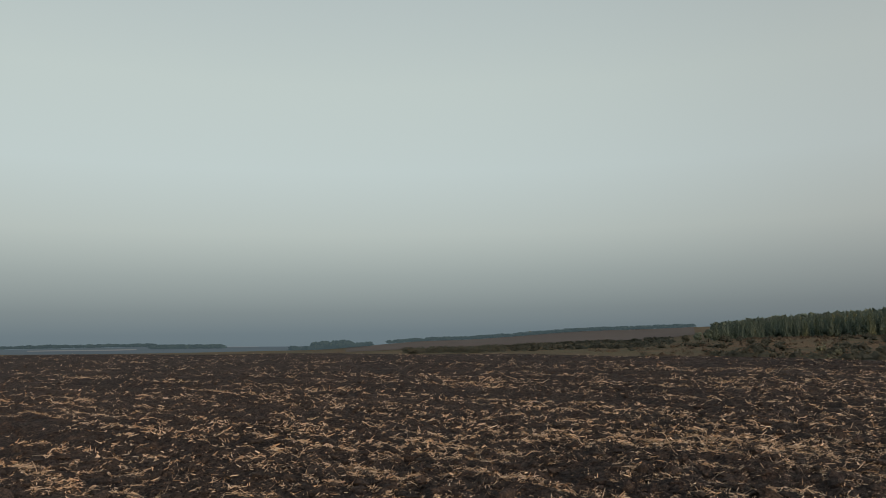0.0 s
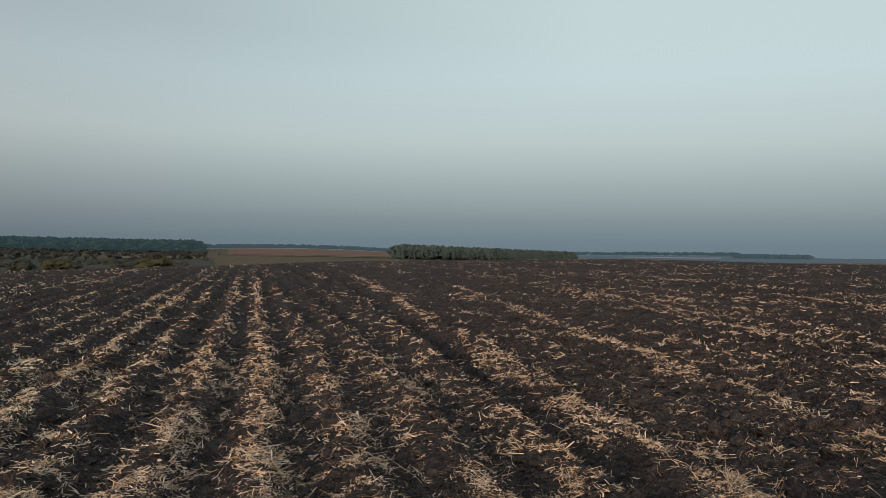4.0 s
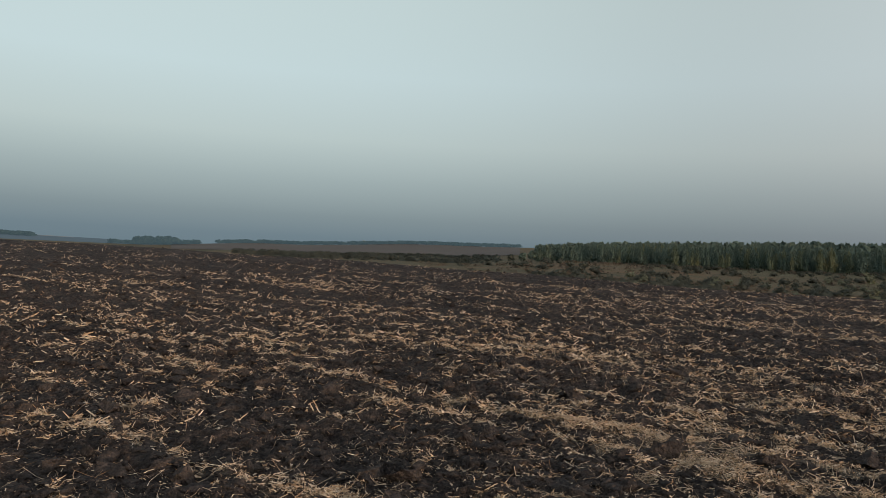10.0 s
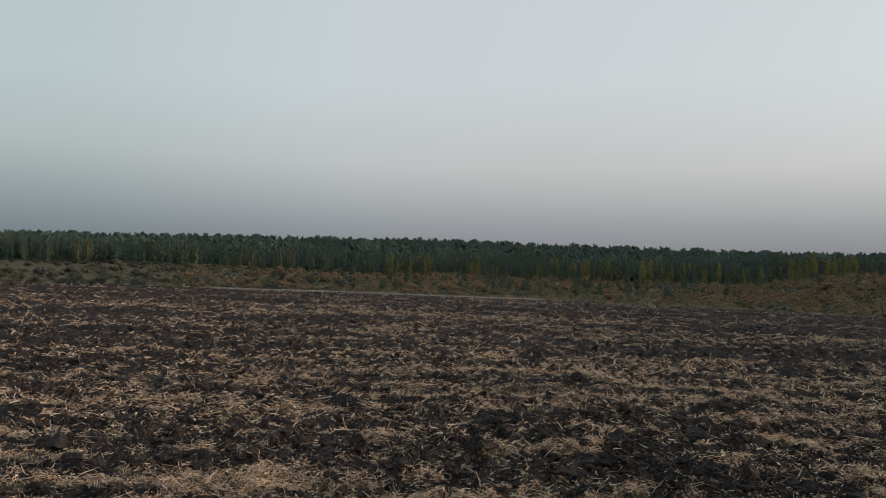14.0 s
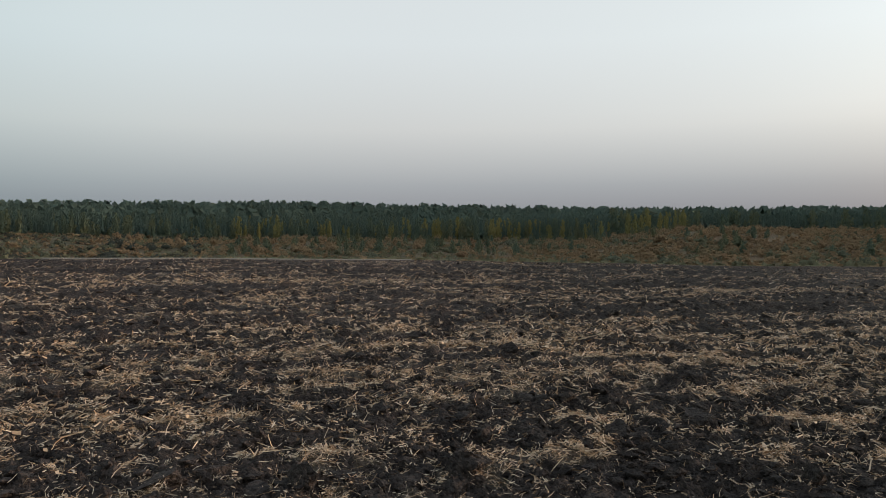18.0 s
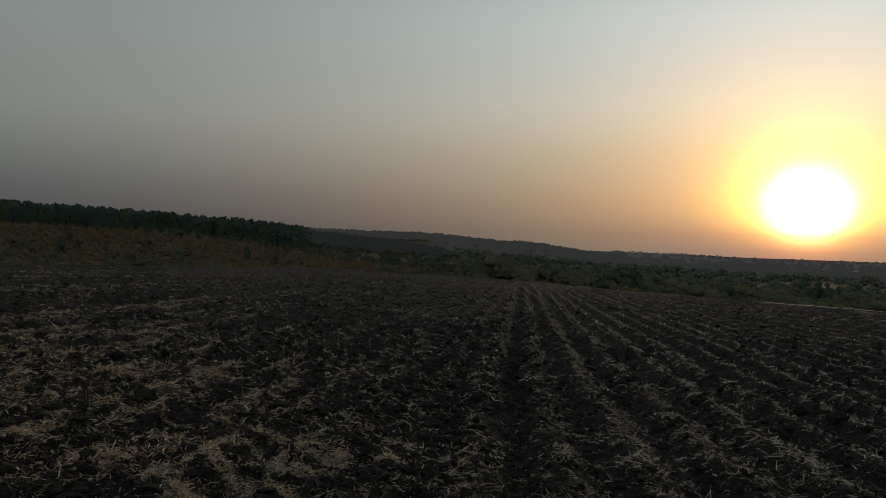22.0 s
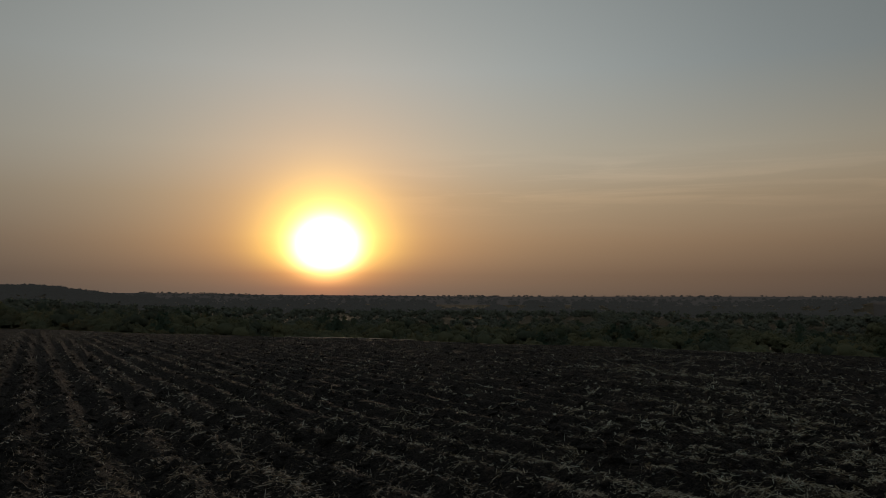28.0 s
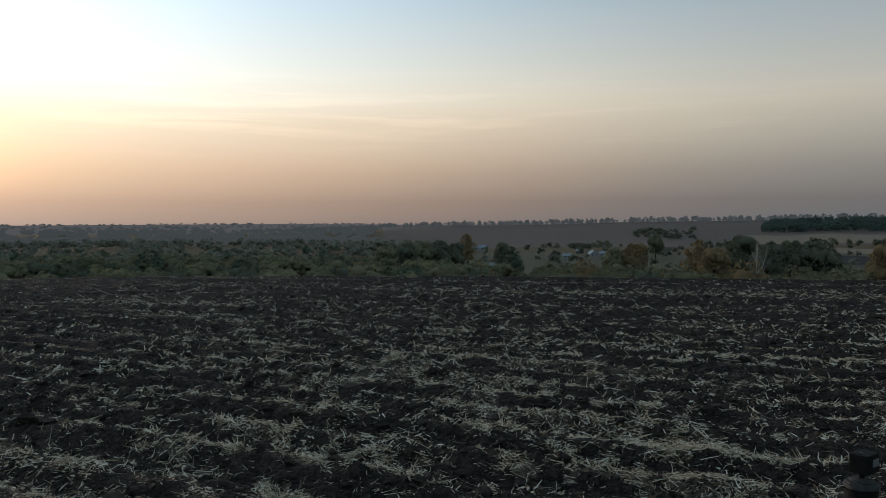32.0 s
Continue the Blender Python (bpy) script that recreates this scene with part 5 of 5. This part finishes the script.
for i, (az_, top, r_, kind, width, mat, label) in enumerate([
        (60.5, 0.30, 150, "bush", 1.9, M_WILLOW, "yellow-green willow bush beyond the field's rim"),
        (66.6, 0.0, 150, "bush", 1.8, M_WILLOW, "yellow-green bush beyond the field's rim"),
        (68.6, -0.15, 150, "bush", 1.8, M_GREYSCRUB, "olive bush beyond the field's rim"),
        (56.2, 0.45, 700, "broad", 0.9, M_DARKLEAF, "small dark tree on the stubble field"),
        (55.2, 0.42, 700, "broad", 0.9, M_DARKLEAF, "small dark tree on the stubble field"),
        (-6.2, 1.46, 1480, "broad", 0.8, M_DARKLEAF, "single dark tree on the northern ridge"),
        (-18.3, 1.35, 372, "broad", 0.9, M_PINE, "dark bushy tree at the forest's end"),
        (-17.6, 1.12, 370, "broad", 0.95, M_PINE, "dark bushy tree at the forest's end"),
        (-16.8, 1.0, 365, "broad", 1.0, M_GREYSCRUB, "low bushy tree at the forest's end"),
        (-94.5, 0.15, 300, "bush", 1.0, M_DARKLEAF, "dark green bush among orange scrub"),
        (-82.0, -0.35, 300, "bush", 1.0, M_DARKLEAF, "dark green bush among orange scrub"),
        (-141.5, -1.3, 300, "broad", 0.9, M_DARKLEAF, "dark round tree beyond the farm track"),
]):
    tree(az_, top, r_, kind, width, mat, label, 760 + i, "single trees and bushes")


def bare_birch(az, top, r, seed):
    """A leafless birch: pale stems that fork upwards."""
    g = random.Random(seed)
    px, py = polar(np.array([az]), np.array([r]))
    z = float(land(px, py)[0])
    h = HEAD + r * math.tan(radians(top)) - z
    root = new("bare_tree", None)
    root.matrix_world = pose(float(px[0]), float(py[0]), z)
    stems = [(g.uniform(-0.25, 0.25), g.uniform(-0.25, 0.25)) for _ in range(4)]
    for dx, dy in stems:
        V, Fs = tube_arrays([(dx * .1, dy * .1, -0.3), (dx * h * .35, dy * h * .35, h * .4), (dx * h, dy * h, h * g.uniform(.85, 1.0))], [.16, .11, .03], 5)
        out = [(V, Fs)]
        for _ in range(9):
            u, a = g.uniform(0.3, 0.95), g.uniform(0, 6.28)
            L = h * (1.05 - u) * 0.4
            p = Vector((dx * h * u, dy * h * u, h * u * .95))
            out.append(tube_arrays([p, p + Vector((math.cos(a) * L * .4, math.sin(a) * L * .4, L * .5)), p + Vector((math.cos(a) * L * .6, math.sin(a) * L * .6, L))], [.05, .035, .012], 3))
        part("stem", raw_mesh("stem", *join(out)), M_BIRCH, root)
    return tagged(root, "bare pale-stemmed birch that has lost its leaves", "tree", "trees by the village")


bare_birch(145.7, -1.35, 200, 5)


def house(az, base, r, width, depth, wall_h, roof_h, turn, wall_mat, roof_mat, label):
    """A village house with gabled roof, windows, a door and a chimney; base: degrees of its foot."""
    px, py = polar(np.array([az]), np.array([r]))
    z = float(land(px, py)[0])
    root = new("house", None)
    root.matrix_world = pose(float(px[0]), float(py[0]), z, 0, 0, az + turn)
    w, d = width / 2, depth / 2
    bm = bmesh.new()
    prof = [(-w, -0.6), (w, -0.6), (w, wall_h), (0, wall_h + roof_h), (-w, wall_h)]
    front = [bm.verts.new((p, -d, q)) for p, q in prof]
    back = [bm.verts.new((p, d, q)) for p, q in prof]
    bm.faces.new(front)
    bm.faces.new(back[::-1])
    for i in range(5):
        bm.faces.new((front[i], back[i], back[(i + 1) % 5], front[(i + 1) % 5]))
    bmesh.ops.recalc_face_normals(bm, faces=bm.faces)
    part("wall", bm, wall_mat, root)
    for s in (-1, 1):
        bm = bmesh.new()
        ov = 0.45
        x1, z1 = s * (w + ov), wall_h - roof_h * ov / w
        pts = [(0, wall_h + roof_h), (x1, z1)]
        vs = []
        for dz in (0.06, 0.2):
            for yy in (-d - ov, d + ov):
                vs.append([bm.verts.new((p, yy, q + dz)) for p, q in pts])
        (a0, a1), (b0, b1), (c0, c1), (e0, e1) = vs
        for f in ((a0, a1, b1, b0), (c0, c1, e1, e0), (a0, a1, c1, c0), (b0, b1, e1, e0), (a1, b1, e1, c1), (a0, b0, e0, c0)):
            bm.faces.new(f)
        bmesh.ops.recalc_face_normals(bm, faces=bm.faces)
        part("roof", bm, roof_mat, root)
    part("chimney", box_bm(0.5, -0.35, wall_h + roof_h * 0.4, 1.1, 0.35, wall_h + roof_h + 0.8), M_PLANKWALL, root)
    for s in (-1, 1):
        for u in (-0.45, 0.45):
            win = part("window", box_bm(u * w - 0.5, s * d - 0.06, 1.0, u * w + 0.5, s * d + 0.06, 2.2), M_WHITEWALL, root)
            part("pane", box_bm(u * w - 0.4, s * (d + 0.03) - 0.05, 1.1, u * w + 0.4, s * (d + 0.03) + 0.05, 2.1), M_GLASS, win)
        for u in (-0.5, 0.3):
            win = part("window", box_bm(s * w - 0.06, u * d - 0.5, 1.0, s * w + 0.06, u * d + 0.5, 2.2), M_WHITEWALL, root)
            part("pane", box_bm(s * (w + 0.03) - 0.05, u * d - 0.4, 1.1, s * (w + 0.03) + 0.05, u * d + 0.4, 2.1), M_GLASS, win)
    return tagged(root, label, "house", "houses of the village")


house(163.2, -3.5, 390, 7.0, 8.5, 2.8, 2.3, 62, M_PLANKWALL, M_TIN, "small plank house with a pale blue-grey tin roof")
house(159.4, -2.5, 560, 6.0, 6.5, 2.5, 3.0, 8, M_PLANKWALL, M_DARKROOF, "grey plank house with a steep dark gable")
house(158.3, -2.5, 575, 4.5, 6.0, 2.2, 1.6, 80, M_WHITEWALL, M_TIN, "low whitewashed house with a tin roof")
house(156.5, -2.3, 600, 6.0, 6.0, 2.4, 2.2, 20, M_WHITEWALL, M_TIN, "whitewashed house with a pale tin gable roof")
house(155.7, -2.3, 610, 4.5, 7.0, 2.0, 1.4, 85, M_WHITEWALL, M_TIN, "low pale barn among the houses")
house(157.4, -2.3, 640, 4.5, 6.0, 2.0, 1.3, 90, M_PLANKWALL, M_TIN, "low grey shed among the houses")
house(164.6, -2.0, 690, 7.0, 14.0, 2.8, 2.0, 86, M_WHITEWALL, M_TIN, "long low house with a pale roof by the hill")
house(168.9, -2.3, 560, 6.0, 7.0, 2.6, 2.0, 70, M_WHITEWALL, M_TIN, "small pale-roofed house half hidden by trees")


# ---- the small device on its tripod ----
def tripod(cx, cy, top):
    foot = float(surface(np.array([cx]), np.array([cy]))[0])
    root = new("camera_tripod", None)
    root.matrix_world = pose(cx, cy, foot, 0, 0, 167)
    h = top - foot

    def disc(r0, r1, z0, z1, seg=28):
        bm = bmesh.new()
        bmesh.ops.create_cone(bm, cap_ends=True, segments=seg, radius1=r0, radius2=r1, depth=z1 - z0)
        bmesh.ops.translate(bm, vec=(0, 0, (z0 + z1) / 2), verts=bm.verts)
        bmesh.ops.bevel(bm, geom=[e for e in bm.edges if abs(e.verts[0].co.z - e.verts[1].co.z) < 1e-5], offset=min(0.004, (z1 - z0) * 0.3), segments=2, affect="EDGES")
        return bm

    part("plate", disc(0.042, 0.038, h - 0.010, h + 0.004), M_WORN, root, "worn grey round plate")
    part("upper_plate", disc(0.030, 0.024, h + 0.0045, h + 0.012), M_WORN, root)
    part("head", disc(0.033, 0.038, h - 0.085, h - 0.0105), M_BLACK, root)
    part("neck", disc(0.010, 0.008, h + 0.0125, h + 0.026), M_BLACK, root)
    part("column", disc(0.014, 0.014, h - 0.42, h - 0.0855), M_BLACK, root)
    part("knob", disc(0.012, 0.012, h - 0.30, h - 0.27), M_BLACK, root)
    for k in range(3):
        a = radians(30 + 120 * k)
        gx, gy = math.cos(a) * 0.42, math.sin(a) * 0.42
        wx, wy = root.matrix_world.to_3x3() @ Vector((gx, gy, 0)) @ Vector((1, 0, 0)), root.matrix_world.to_3x3() @ Vector((gx, gy, 0)) @ Vector((0, 1, 0))
        gz = float(surface(np.array([cx + wx]), np.array([cy + wy]))[0]) - foot
        V, Fs = tube_arrays([(math.cos(a) * .03, math.sin(a) * .03, h - 0.11), (gx * .6, gy * .6, gz + (h - 0.11 - gz) * .42), (gx, gy, gz - 0.01)], [.013, .011, .009], 8)
        leg = part("leg", raw_mesh("leg", V, Fs, True), M_BLACK, root)
        V, Fs = tube_arrays([(gx, gy, gz - 0.02), (gx, gy, gz + 0.012), (gx, gy, gz + 0.03)], [.014, .016, .010], 8)
        part("rubber_foot", raw_mesh("rubber_foot", V, Fs, True), M_BLACK, leg)
    tagged(root, "black camera tripod with a worn grey plate on the soil", "tripod")
    dev = new("small_camera", None)
    dev.matrix_world = pose(cx - 0.007, cy, top + 0.0262, 0, 0, 167 + 38)
    part("body", box_bm(-0.030, -0.022, 0, 0.030, 0.022, 0.046, 0.004), M_BLACK, dev)
    part("screen", box_bm(-0.006, -0.0245, 0.016, 0.022, -0.0222, 0.034, 0.0008), M_SCREEN, dev, "pale grey display panel")
    V, Fs = tube_arrays([(0, 0.0215, 0.025), (0, 0.027, 0.025), (0, 0.028, 0.025)], [.013, .013, .002], 16)
    part("lens", raw_mesh("lens", V, Fs), M_GLASS, dev)
    part("button", box_bm(-0.018, -0.006, 0.0462, -0.008, 0.006, 0.0480, 0.0008), M_WORN, dev)
    tagged(dev, "small black box camera with a pale screen on the tripod plate", "camera")


tripod(-0.532, -1.836, 0.897)
